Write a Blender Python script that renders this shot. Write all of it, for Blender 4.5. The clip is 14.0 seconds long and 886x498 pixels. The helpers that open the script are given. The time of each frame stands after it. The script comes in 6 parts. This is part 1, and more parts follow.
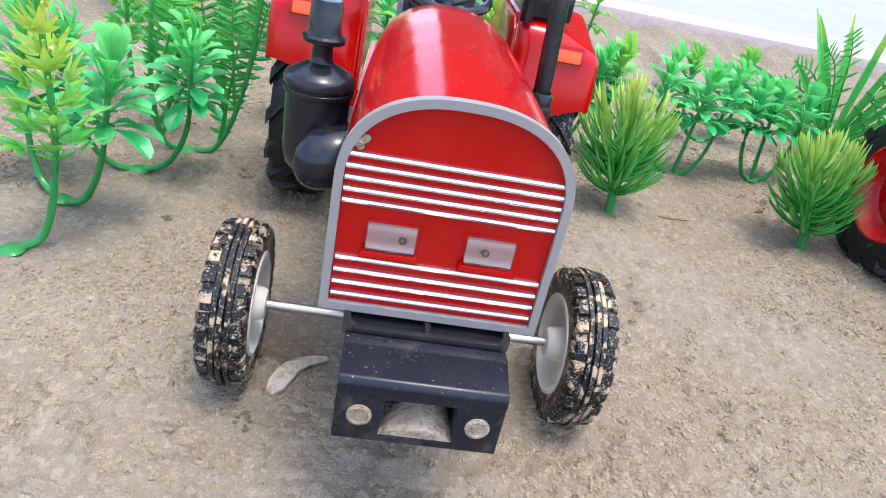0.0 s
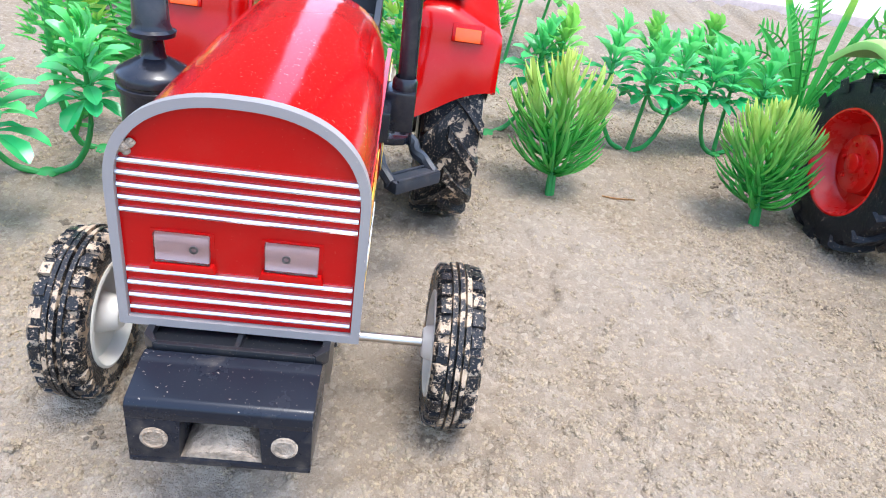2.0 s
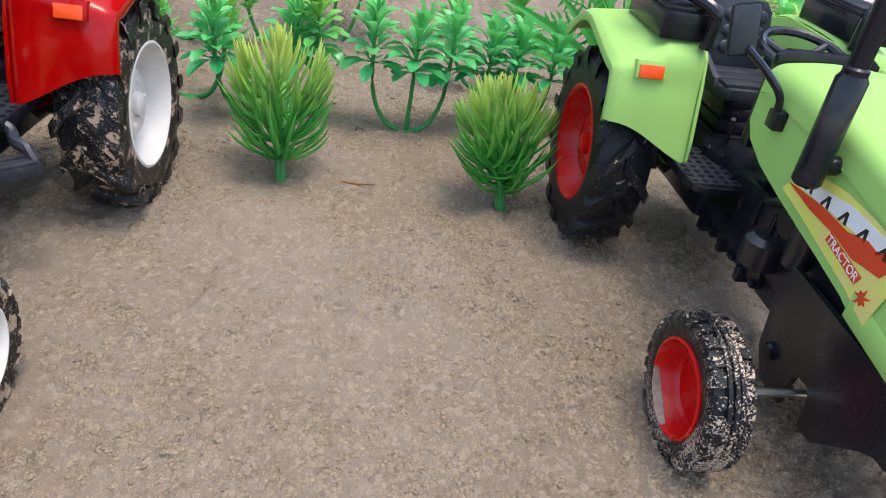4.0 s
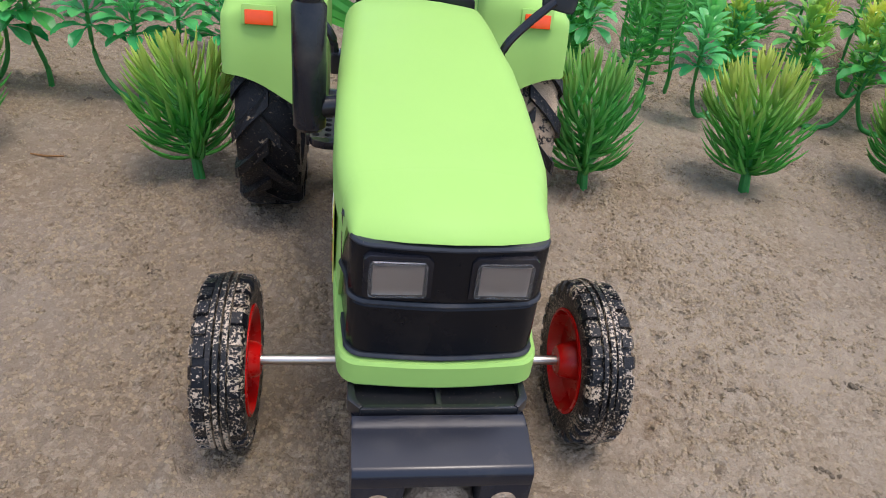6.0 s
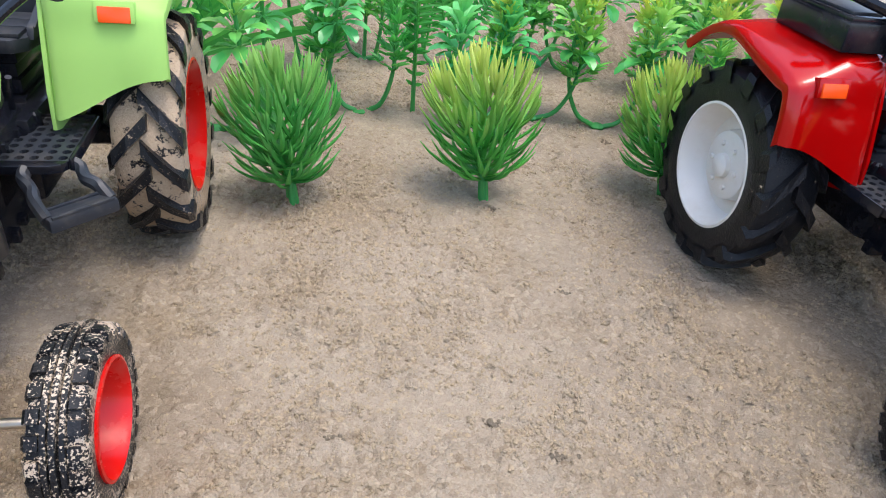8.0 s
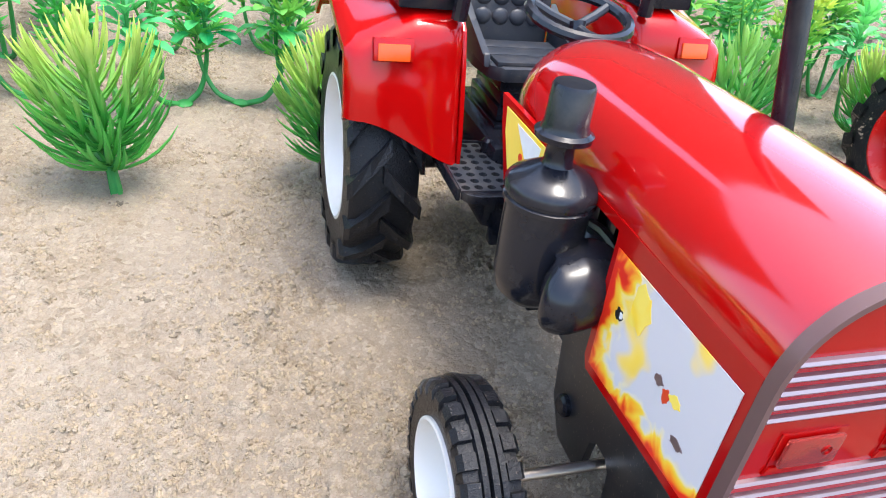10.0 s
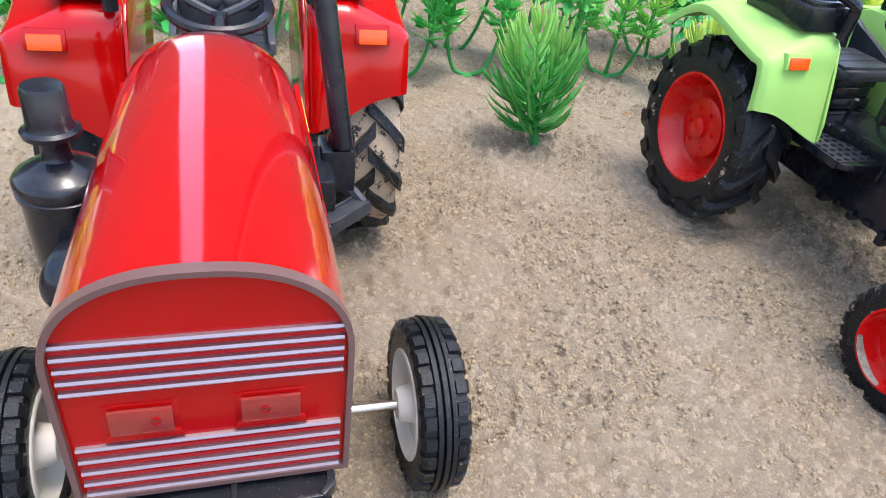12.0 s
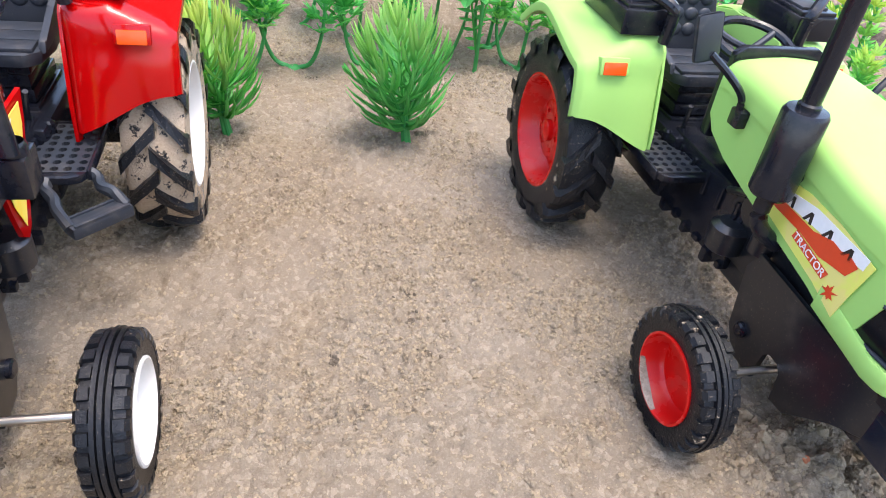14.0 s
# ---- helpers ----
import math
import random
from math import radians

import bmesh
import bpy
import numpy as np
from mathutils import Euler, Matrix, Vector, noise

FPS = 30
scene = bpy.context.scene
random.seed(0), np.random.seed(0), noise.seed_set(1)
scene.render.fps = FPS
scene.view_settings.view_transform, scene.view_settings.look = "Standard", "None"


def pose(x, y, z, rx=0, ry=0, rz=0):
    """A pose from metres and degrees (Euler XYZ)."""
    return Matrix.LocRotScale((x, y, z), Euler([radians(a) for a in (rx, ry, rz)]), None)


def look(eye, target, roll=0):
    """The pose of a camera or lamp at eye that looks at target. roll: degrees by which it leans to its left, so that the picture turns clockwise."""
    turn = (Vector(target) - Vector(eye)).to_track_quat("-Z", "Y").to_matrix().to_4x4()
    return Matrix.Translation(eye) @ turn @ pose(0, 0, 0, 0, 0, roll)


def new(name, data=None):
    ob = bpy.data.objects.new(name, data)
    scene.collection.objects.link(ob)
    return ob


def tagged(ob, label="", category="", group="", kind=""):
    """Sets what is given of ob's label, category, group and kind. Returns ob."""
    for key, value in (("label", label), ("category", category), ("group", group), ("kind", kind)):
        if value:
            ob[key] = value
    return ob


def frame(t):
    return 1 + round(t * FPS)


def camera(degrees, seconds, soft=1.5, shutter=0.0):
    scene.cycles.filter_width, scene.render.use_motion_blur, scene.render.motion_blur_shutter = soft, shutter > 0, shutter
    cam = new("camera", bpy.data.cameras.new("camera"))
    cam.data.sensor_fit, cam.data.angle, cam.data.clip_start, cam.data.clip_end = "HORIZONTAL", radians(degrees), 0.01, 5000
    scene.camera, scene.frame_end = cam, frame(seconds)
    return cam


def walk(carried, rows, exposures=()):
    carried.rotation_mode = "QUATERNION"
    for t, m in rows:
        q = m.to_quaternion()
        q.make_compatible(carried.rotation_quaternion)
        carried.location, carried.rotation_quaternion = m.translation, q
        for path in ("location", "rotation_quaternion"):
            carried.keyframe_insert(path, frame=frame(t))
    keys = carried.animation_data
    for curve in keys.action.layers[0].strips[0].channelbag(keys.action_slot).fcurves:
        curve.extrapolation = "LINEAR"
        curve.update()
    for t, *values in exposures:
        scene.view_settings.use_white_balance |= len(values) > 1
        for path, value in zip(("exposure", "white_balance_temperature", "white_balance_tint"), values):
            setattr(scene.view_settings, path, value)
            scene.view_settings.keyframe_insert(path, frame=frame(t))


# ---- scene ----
cam = camera(65.35, 14.0, 1.0)
PATH = [
    (0, (-0.00926, -0.13108, 0.14379), (0.01224, 0.13181, 0.00088), 12.13),
    (0.5, (-0.00238, -0.12975, 0.14024), (0.01695, 0.13146, -0.00604), 11.55),
    (1, (0.01101, -0.12511, 0.13700), (0.02966, 0.13499, -0.01133), 11.02),
    (1.5, (0.02412, -0.11936, 0.13729), (0.04064, 0.14041, -0.01186), 10.11),
    (2, (0.03545, -0.11736, 0.14962), (0.04861, 0.14098, -0.00233), 9.08),
    (2.5, (0.05991, -0.11854, 0.15320), (0.06755, 0.13787, -0.00236), 9.20),
    (3, (0.09505, -0.11032, 0.15800), (0.10283, 0.14365, -0.00148), 8.34),
    (3.2, (0.11068, -0.10631, 0.15680), (0.11989, 0.14732, -0.00315), 8.39),
    (5.3, (0.25703, -0.08123, 0.17144), (0.27786, 0.17197, 0.01190), 7.69),
    (5.5, (0.27264, -0.07999, 0.17179), (0.29363, 0.17206, 0.01044), 7.68),
    (6, (0.30025, -0.08141, 0.16021), (0.32245, 0.16762, -0.00559), 7.03),
    (6.5, (0.32894, -0.07131, 0.15305), (0.35703, 0.17638, -0.01388), 6.81),
    (7, (0.36129, -0.06371, 0.16088), (0.39116, 0.18417, -0.00544), 6.11),
    (7.2, (0.37646, -0.06387, 0.16173), (0.40425, 0.18456, -0.00413), 5.50),
    (9.3, (0.50685, -0.03467, 0.14651), (0.56428, 0.21600, -0.00798), 7.89),
    (9.5, (0.52466, -0.03406, 0.14629), (0.58472, 0.21562, -0.00879), 7.86),
    (10, (0.55101, -0.03846, 0.14670), (0.61657, 0.20854, -0.01043), 8.14),
    (10.5, (0.57085, -0.04898, 0.14641), (0.63854, 0.19560, -0.01360), 8.47),
    (11, (0.59302, -0.05290, 0.15055), (0.66286, 0.19011, -0.01091), 8.66),
    (11.5, (0.63002, -0.05737, 0.16235), (0.69765, 0.18093, -0.00687), 9.61),
    (12, (0.65459, -0.06484, 0.17036), (0.71614, 0.17402, -0.00040), 8.07),
    (12.5, (0.68701, -0.06294, 0.17696), (0.74873, 0.17437, 0.00412), 8.25),
    (13, (0.71074, -0.05829, 0.19189), (0.76462, 0.17769, 0.01465), 7.21),
    (13.5, (0.73187, -0.06200, 0.18864), (0.78405, 0.17170, 0.00791), 7.99),
    (14, (0.74780, -0.06800, 0.18534), (0.79395, 0.16823, 0.00626), 7.83),
]
walk(cam, [(t, look(eye, target, roll)) for t, eye, target, roll in PATH],
     [(0, 0.15, 6060, 7), (1.5, 0.38, 5840, 7), (2.2, 0.42, 5860, 7), (3.2, 0.08, 6160, 9), (5.3, -0.80, 6540, 13), (6.0, -0.70, 6520, 12), (6.5, -0.44, 6480, 10), (7.2, -0.50, 6540, 11), (9.3, 0.53, 6300, 8), (10.5, 0.34, 6340, 8), (11.5, 0.22, 6320, 8), (12.0, 0.22, 6320, 9), (12.5, 0.34, 6360, 10), (14.0, 0.30, 6440, 12)])

# ---- light ----
world = bpy.data.worlds.new("sky")
world.use_nodes = True
scene.world = world
wn = world.node_tree.nodes
sky = wn.new("ShaderNodeTexSky")
sky.sky_type = "NISHITA"
sky.sun_disc = False
sky.sun_elevation = radians(79)
sky.sun_rotation = radians(124)
sky.air_density = 1.0
sky.dust_density = 3.0
world.node_tree.links.new(sky.outputs["Color"], wn["Background"].inputs["Color"])
wn["Background"].inputs["Strength"].default_value = 0.56
sun_data = bpy.data.lights.new("sun", "SUN")
sun_data.energy = 1.75
sun_data.angle = radians(16)
sun_data.color = (1.0, 0.96, 0.9)
sun = new("sun", sun_data)
sun.matrix_world = look((0.24, -0.16, 1.45), (0.0, 0.0, 0.0))


# ---- materials ----
def nodes_of(name):
    m = bpy.data.materials.new(name)
    m.use_nodes = True
    nt = m.node_tree
    return m, nt, nt.nodes["Principled BSDF"]


def tex_noise(nt, scale, detail=4.0, rough=0.55, coord=None, distortion=0.0):
    n = nt.nodes.new("ShaderNodeTexNoise")
    n.inputs["Scale"].default_value = scale
    n.inputs["Detail"].default_value = detail
    n.inputs["Roughness"].default_value = rough
    n.inputs["Distortion"].default_value = distortion
    if coord is None:
        coord = nt.nodes.new("ShaderNodeTexCoord").outputs["Object"]
    nt.links.new(coord, n.inputs["Vector"])
    return n


def ramp(nt, fac, stops):
    r = nt.nodes.new("ShaderNodeValToRGB")
    el = r.color_ramp.elements
    while len(el) < len(stops):
        el.new(0.5)
    for e, (p, c) in zip(el, stops):
        e.position = p
        e.color = (c, c, c, 1) if isinstance(c, float) else (*c, 1)
    nt.links.new(fac, r.inputs["Fac"])
    return r


def mixc(nt, fac, a, b):
    m = nt.nodes.new("ShaderNodeMix")
    m.data_type = "RGBA"
    for sock, v in ((m.inputs[0], fac), (m.inputs[6], a), (m.inputs[7], b)):
        if isinstance(v, (int, float)):
            sock.default_value = v
        elif isinstance(v, tuple):
            sock.default_value = (*v, 1)
        else:
            nt.links.new(v, sock)
    return m.outputs[2]


def bump(nt, bsdf, height, strength, distance):
    b = nt.nodes.new("ShaderNodeBump")
    b.inputs["Strength"].default_value = strength
    b.inputs["Distance"].default_value = distance
    nt.links.new(height, b.inputs["Height"])
    nt.links.new(b.outputs["Normal"], bsdf.inputs["Normal"])


SAND = (0.50, 0.395, 0.285)


def plastic(name, col, rough=0.25, dust=0.3, speck=0.62, coat=0.0, vary=0.08, wave=0.0003, spec=0.35, film_at=(0.5, 0.78)):
    """Moulded plastic: slight colour drift, a dusty film in patches and sand specks."""
    m, nt, b = nodes_of(name)
    co = nt.nodes.new("ShaderNodeTexCoord").outputs["Object"]
    big = tex_noise(nt, 38, 3, 0.5, co)
    fine = tex_noise(nt, 1400, 3, 0.6, co)
    dark = tuple(c * (1 - vary * 2) for c in col)
    base = mixc(nt, big.outputs["Fac"], dark, col)
    patch = tex_noise(nt, 75, 5, 0.65, co)
    film = ramp(nt, patch.outputs["Fac"], [(film_at[0], 0.0), (film_at[1], dust)])
    c1 = mixc(nt, film.outputs["Color"], base, SAND)
    spots = ramp(nt, fine.outputs["Fac"], [(speck, 0.0), (speck + 0.05, min(1.0, dust * 2.2))])
    c2 = mixc(nt, spots.outputs["Color"], c1, tuple(min(1, v * 1.4) for v in SAND))
    nt.links.new(c2, b.inputs["Base Color"])
    r = ramp(nt, patch.outputs["Fac"], [(0.35, rough), (0.8, min(0.85, rough + 0.35 * min(1, dust * 2)))])
    nt.links.new(r.outputs["Color"], b.inputs["Roughness"])
    b.inputs["Coat Weight"].default_value = coat
    b.inputs["Specular IOR Level"].default_value = spec
    b.inputs["Coat Roughness"].default_value = 0.08
    low = tex_noise(nt, 60, 2, 0.5, co)
    bump(nt, b, low.outputs["Fac"], 0.35, wave)
    return m


def math_node(nt, op, a, b=None, c=None):
    n = nt.nodes.new("ShaderNodeMath")
    n.operation = op
    for sock, v in zip(n.inputs, (a, b, c)):
        if v is None:
            continue
        if isinstance(v, (int, float)):
            sock.default_value = v
        else:
            nt.links.new(v, sock)
    return n.outputs[0]


def rubber(name, sand, pepper=False):
    """Black tyre rubber with pale sand caked on it in patches."""
    m, nt, b = nodes_of(name)
    raw = nt.nodes.new("ShaderNodeTexCoord").outputs["Object"]
    inf = nt.nodes.new("ShaderNodeObjectInfo")
    off = nt.nodes.new("ShaderNodeVectorMath")
    off.operation = "MULTIPLY_ADD"
    nt.links.new(inf.outputs["Random"], off.inputs[0])
    off.inputs[1].default_value = (3.1, 1.7, 2.3)
    nt.links.new(raw, off.inputs[2])
    co = off.outputs[0]
    a = tex_noise(nt, 170, 5, 0.7, co)
    g = tex_noise(nt, 1300, 3, 0.7, co)
    cake = ramp(nt, a.outputs["Fac"], [(0.70 - sand * 0.22, 0.0), (0.73 - sand * 0.22, 1.0)])
    grit = ramp(nt, g.outputs["Fac"], [(0.665 - sand * 0.12, 0.0), (0.72 - sand * 0.08, min(1.0, 0.45 + sand * 0.5))])
    if pepper:
        salt = tex_noise(nt, 1400, 2, 0.6, co)
        drift = tex_noise(nt, 75, 3, 0.5, co)
        s = math_node(nt, "MULTIPLY_ADD", drift.outputs["Fac"], 0.42, math_node(nt, "MULTIPLY", salt.outputs["Fac"], 0.6))
        grit = ramp(nt, s, [(0.560, 0.0), (0.575, 1.0)])
    blk = mixc(nt, a.outputs["Fac"], (0.004, 0.0045, 0.006), (0.010, 0.011, 0.014))
    sandc = mixc(nt, g.outputs["Fac"], (0.27, 0.19, 0.12), (0.66, 0.56, 0.45) if pepper else (0.58, 0.45, 0.32))
    c = mixc(nt, grit.outputs["Color"], blk, sandc)
    c = mixc(nt, cake.outputs["Color"], c, sandc)
    nt.links.new(c, b.inputs["Base Color"])
    b.inputs["Specular IOR Level"].default_value = 0.27
    r = ramp(nt, cake.outputs["Color"], [(0.0, 0.30), (1.0, 0.95)])
    nt.links.new(r.outputs["Color"], b.inputs["Roughness"])
    add = nt.nodes.new("ShaderNodeMath")
    add.operation = "MULTIPLY_ADD"
    nt.links.new(cake.outputs["Color"], add.inputs[0])
    nt.links.new(g.outputs["Fac"], add.inputs[1])
    nt.links.new(g.outputs["Fac"], add.inputs[2])
    bump(nt, b, add.outputs[0], 0.6, 0.0006)
    return m


def metal(name, col, rough):
    m, nt, b = nodes_of(name)
    n = tex_noise(nt, 700, 3, 0.6)
    nt.links.new(mixc(nt, n.outputs["Fac"], tuple(c * 0.93 for c in col), col), b.inputs["Base Color"])
    b.inputs["Metallic"].default_value = 1.0
    r = ramp(nt, n.outputs["Fac"], [(0.3, rough), (0.8, rough + 0.06)])
    nt.links.new(r.outputs["Color"], b.inputs["Roughness"])
    return m


def leaf_mat(name, low, high, tip, z0, z1, gloss=0.24):
    """Moulded plastic leaf: darker at the foot, sprayed paler or yellow towards the top."""
    m, nt, b = nodes_of(name)
    co = nt.nodes.new("ShaderNodeTexCoord").outputs["Object"]
    sep = nt.nodes.new("ShaderNodeSeparateXYZ")
    nt.links.new(co, sep.inputs[0])
    n = tex_noise(nt, 55, 3, 0.6, co)
    ma = nt.nodes.new("ShaderNodeMath")
    ma.operation = "MULTIPLY_ADD"
    nt.links.new(n.outputs["Fac"], ma.inputs[0])
    ma.inputs[1].default_value = (z1 - z0) * 0.9
    nt.links.new(sep.outputs["Z"], ma.inputs[2])
    mr = nt.nodes.new("ShaderNodeMapRange")
    mr.inputs["From Min"].default_value = z0 + (z1 - z0) * 0.45
    mr.inputs["From Max"].default_value = z1 + (z1 - z0) * 0.45
    nt.links.new(ma.outputs[0], mr.inputs["Value"])
    geo = nt.nodes.new("ShaderNodeNewGeometry")
    isl = ramp(nt, geo.outputs["Random Per Island"], [(0.0, 0.0), (1.0, 1.0)])
    green = mixc(nt, isl.outputs["Color"], low, high)
    c = mixc(nt, mr.outputs["Result"], green, tip)
    nt.links.new(c, b.inputs["Base Color"])
    b.inputs["Roughness"].default_value = gloss
    b.inputs["Subsurface Weight"].default_value = 0.0
    tr = nt.nodes.new("ShaderNodeBsdfTranslucent")
    nt.links.new(c, tr.inputs["Color"])
    mx = nt.nodes.new("ShaderNodeMixShader")
    mx.inputs[0].default_value = 0.38
    nt.links.new(b.outputs[0], mx.inputs[1])
    nt.links.new(tr.outputs[0], mx.inputs[2])
    nt.links.new(mx.outputs[0], nt.nodes["Material Output"].inputs["Surface"])
    f = tex_noise(nt, 800, 2, 0.5, co)
    bump(nt, b, f.outputs["Fac"], 0.3, 0.0002)
    return m


def voronoi(nt, scale, co, rand=1.0):
    v = nt.nodes.new("ShaderNodeTexVoronoi")
    v.inputs["Scale"].default_value = scale
    v.inputs["Randomness"].default_value = rand
    nt.links.new(co, v.inputs["Vector"])
    return v


def sand_mat(name, loose=False, tint=1.08):
    """Dry sand: fine grains of slightly different browns, packed smoother in patches."""
    m, nt, b = nodes_of(name)
    co = nt.nodes.new("ShaderNodeTexCoord").outputs["Object"]
    damp = tex_noise(nt, 6.5, 5, 0.62, co)
    patch = tex_noise(nt, 24, 4, 0.6, co)
    warp = tex_noise(nt, 900, 2, 0.5, co)
    wv = nt.nodes.new("ShaderNodeVectorMath")
    wv.operation = "MULTIPLY_ADD"
    nt.links.new(warp.outputs["Color"], wv.inputs[0])
    wv.inputs[1].default_value = (0.0012, 0.0012, 0.0012)
    nt.links.new(co, wv.inputs[2])
    crumb = voronoi(nt, 480, wv.outputs[0])
    grain = voronoi(nt, 1900, wv.outputs[0])
    rough_mask = ramp(nt, patch.outputs["Fac"], [(0.38, 0.15), (0.60, 1.0)]).outputs["Color"]

    def shade(r, g, bl):
        return (r * tint, g * tint, bl * tint)
    c = ramp(nt, damp.outputs["Fac"], [(0.34, shade(0.192, 0.146, 0.100)), (0.48, shade(0.222, 0.177, 0.130)), (0.66, shade(0.246, 0.206, 0.160))]).outputs["Color"]
    # sand in front of the later tractors darkened in colour, as shade near the camera
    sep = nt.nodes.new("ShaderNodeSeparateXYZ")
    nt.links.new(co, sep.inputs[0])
    noisy_x = math_node(nt, "MULTIPLY_ADD", damp.outputs["Fac"], 0.5, sep.outputs["X"])
    noisy_y = math_node(nt, "MULTIPLY_ADD", damp.outputs["Fac"], 0.16, sep.outputs["Y"])
    front_shade = math_node(nt, "MULTIPLY", ramp(nt, noisy_x, [(0.66, 0.0), (0.95, 1.0)]).outputs["Color"], ramp(nt, noisy_y, [(0.16, 0.62), (0.33, 0.0)]).outputs["Color"])
    # the darker and paler patches stay round the toys and fade out into the yard
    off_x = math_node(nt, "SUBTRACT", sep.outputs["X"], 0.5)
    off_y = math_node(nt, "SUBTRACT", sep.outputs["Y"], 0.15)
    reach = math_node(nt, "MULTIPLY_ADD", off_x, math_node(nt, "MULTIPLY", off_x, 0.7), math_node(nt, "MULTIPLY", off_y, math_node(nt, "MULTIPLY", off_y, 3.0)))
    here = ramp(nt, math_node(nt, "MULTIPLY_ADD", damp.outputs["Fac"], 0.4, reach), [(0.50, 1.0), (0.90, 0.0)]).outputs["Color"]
    c = mixc(nt, math_node(nt, "MULTIPLY", front_shade, here), c, shade(0.150, 0.118, 0.082))
    # dry is only the mask of a paler band beside the first lime tractor
    dry = math_node(nt, "MULTIPLY", ramp(nt, noisy_x, [(0.55, 0.0), (0.66, 1.0)]).outputs["Color"], ramp(nt, noisy_x, [(0.74, 0.46), (0.84, 0.0)]).outputs["Color"])
    c = mixc(nt, math_node(nt, "MULTIPLY", dry, here), c, shade(0.335, 0.285, 0.215))
    # darker strip of front sand just left of the paler band
    dark_strip = math_node(nt, "MULTIPLY", ramp(nt, noisy_x, [(0.40, 0.0), (0.48, 0.5), (0.53, 0.5), (0.58, 0.0)]).outputs["Color"], ramp(nt, noisy_y, [(0.13, 1.0), (0.26, 0.0)]).outputs["Color"])
    c = mixc(nt, math_node(nt, "MULTIPLY", dark_strip, here), c, shade(0.150, 0.112, 0.072))
    c = mixc(nt, ramp(nt, patch.outputs["Fac"], [(0.50, 0.0), (0.68, 0.45)]).outputs["Color"], c, shade(0.232, 0.172, 0.104))
    per = nt.nodes.new("ShaderNodeSeparateColor")
    nt.links.new(crumb.outputs["Color"], per.inputs[0])
    per2 = nt.nodes.new("ShaderNodeSeparateColor")
    nt.links.new(grain.outputs["Color"], per2.inputs[0])
    c = mixc(nt, math_node(nt, "MULTIPLY", ramp(nt, per.outputs[0], [(0.0, 0.50), (0.28, 0.0)]).outputs["Color"], rough_mask), c, shade(0.120, 0.082, 0.050))
    c = mixc(nt, ramp(nt, per.outputs[1], [(0.66, 0.0), (1.0, 0.36)]).outputs["Color"], c, shade(0.400, 0.335, 0.245))
    c = mixc(nt, ramp(nt, per2.outputs[0], [(0.0, 0.30), (0.30, 0.0)]).outputs["Color"], c, shade(0.150, 0.110, 0.075))
    c = mixc(nt, ramp(nt, per2.outputs[1], [(0.72, 0.0), (1.0, 0.18)]).outputs["Color"], c, shade(0.420, 0.365, 0.290))
    if loose:
        geo = nt.nodes.new("ShaderNodeNewGeometry")
        c = mixc(nt, ramp(nt, geo.outputs["Random Per Island"], [(0.10, 0.15), (1.0, 0.80)]).outputs["Color"], c, shade(0.335, 0.262, 0.168))
        c = mixc(nt, ramp(nt, geo.outputs["Random Per Island"], [(0.0, 0.30), (0.08, 0.0)]).outputs["Color"], c, shade(0.15, 0.10, 0.06))
    nt.links.new(c, b.inputs["Base Color"])
    b.inputs["Roughness"].default_value = 0.95
    b.inputs["Specular IOR Level"].default_value = 0.12
    inv = math_node(nt, "SUBTRACT", 1.0, crumb.outputs["Distance"])
    h = math_node(nt, "MULTIPLY", inv, rough_mask)
    g = math_node(nt, "SUBTRACT", 1.0, grain.outputs["Distance"])
    h = math_node(nt, "MULTIPLY_ADD", g, 0.30, h)
    h = math_node(nt, "MULTIPLY_ADD", patch.outputs["Fac"], 0.8, h)
    bump(nt, b, h, 1.0, 0.0014)
    return m


def concrete_mat(name, col):
    m, nt, b = nodes_of(name)
    co = nt.nodes.new("ShaderNodeTexCoord").outputs["Object"]
    a = tex_noise(nt, 5, 6, 0.6, co)
    g = tex_noise(nt, 180, 4, 0.7, co)
    c = mixc(nt, a.outputs["Fac"], tuple(v * 0.72 for v in col), col)
    c = mixc(nt, ramp(nt, g.outputs["Fac"], [(0.35, 0.5), (0.6, 0.0)]).outputs["Color"], c, tuple(v * 0.6 for v in col))
    nt.links.new(c, b.inputs["Base Color"])
    b.inputs["Roughness"].default_value = 0.9
    bump(nt, b, g.outputs["Fac"], 0.5, 0.002)
    return m


def sticker_mat(name, edge, flame, core, scale, lo, mid_, hi):
    """Printed paper sticker: flame shapes in three inks."""
    m, nt, b = nodes_of(name)
    co = nt.nodes.new("ShaderNodeTexCoord").outputs["Object"]
    mp = nt.nodes.new("ShaderNodeMapping")
    mp.inputs["Scale"].default_value = (1.0, 1.0, 0.55)
    mp.inputs["Rotation"].default_value = (radians(35), 0, 0)
    nt.links.new(co, mp.inputs["Vector"])
    n = tex_noise(nt, scale, 3, 0.55, mp.outputs[0], 1.2)
    r = ramp(nt, n.outputs["Fac"], [(lo, edge), (lo + 0.03, flame), (mid_, flame), (mid_ + 0.05, core), (hi, core)])
    nt.links.new(r.outputs["Color"], b.inputs["Base Color"])
    b.inputs["Roughness"].default_value = 0.32
    return m


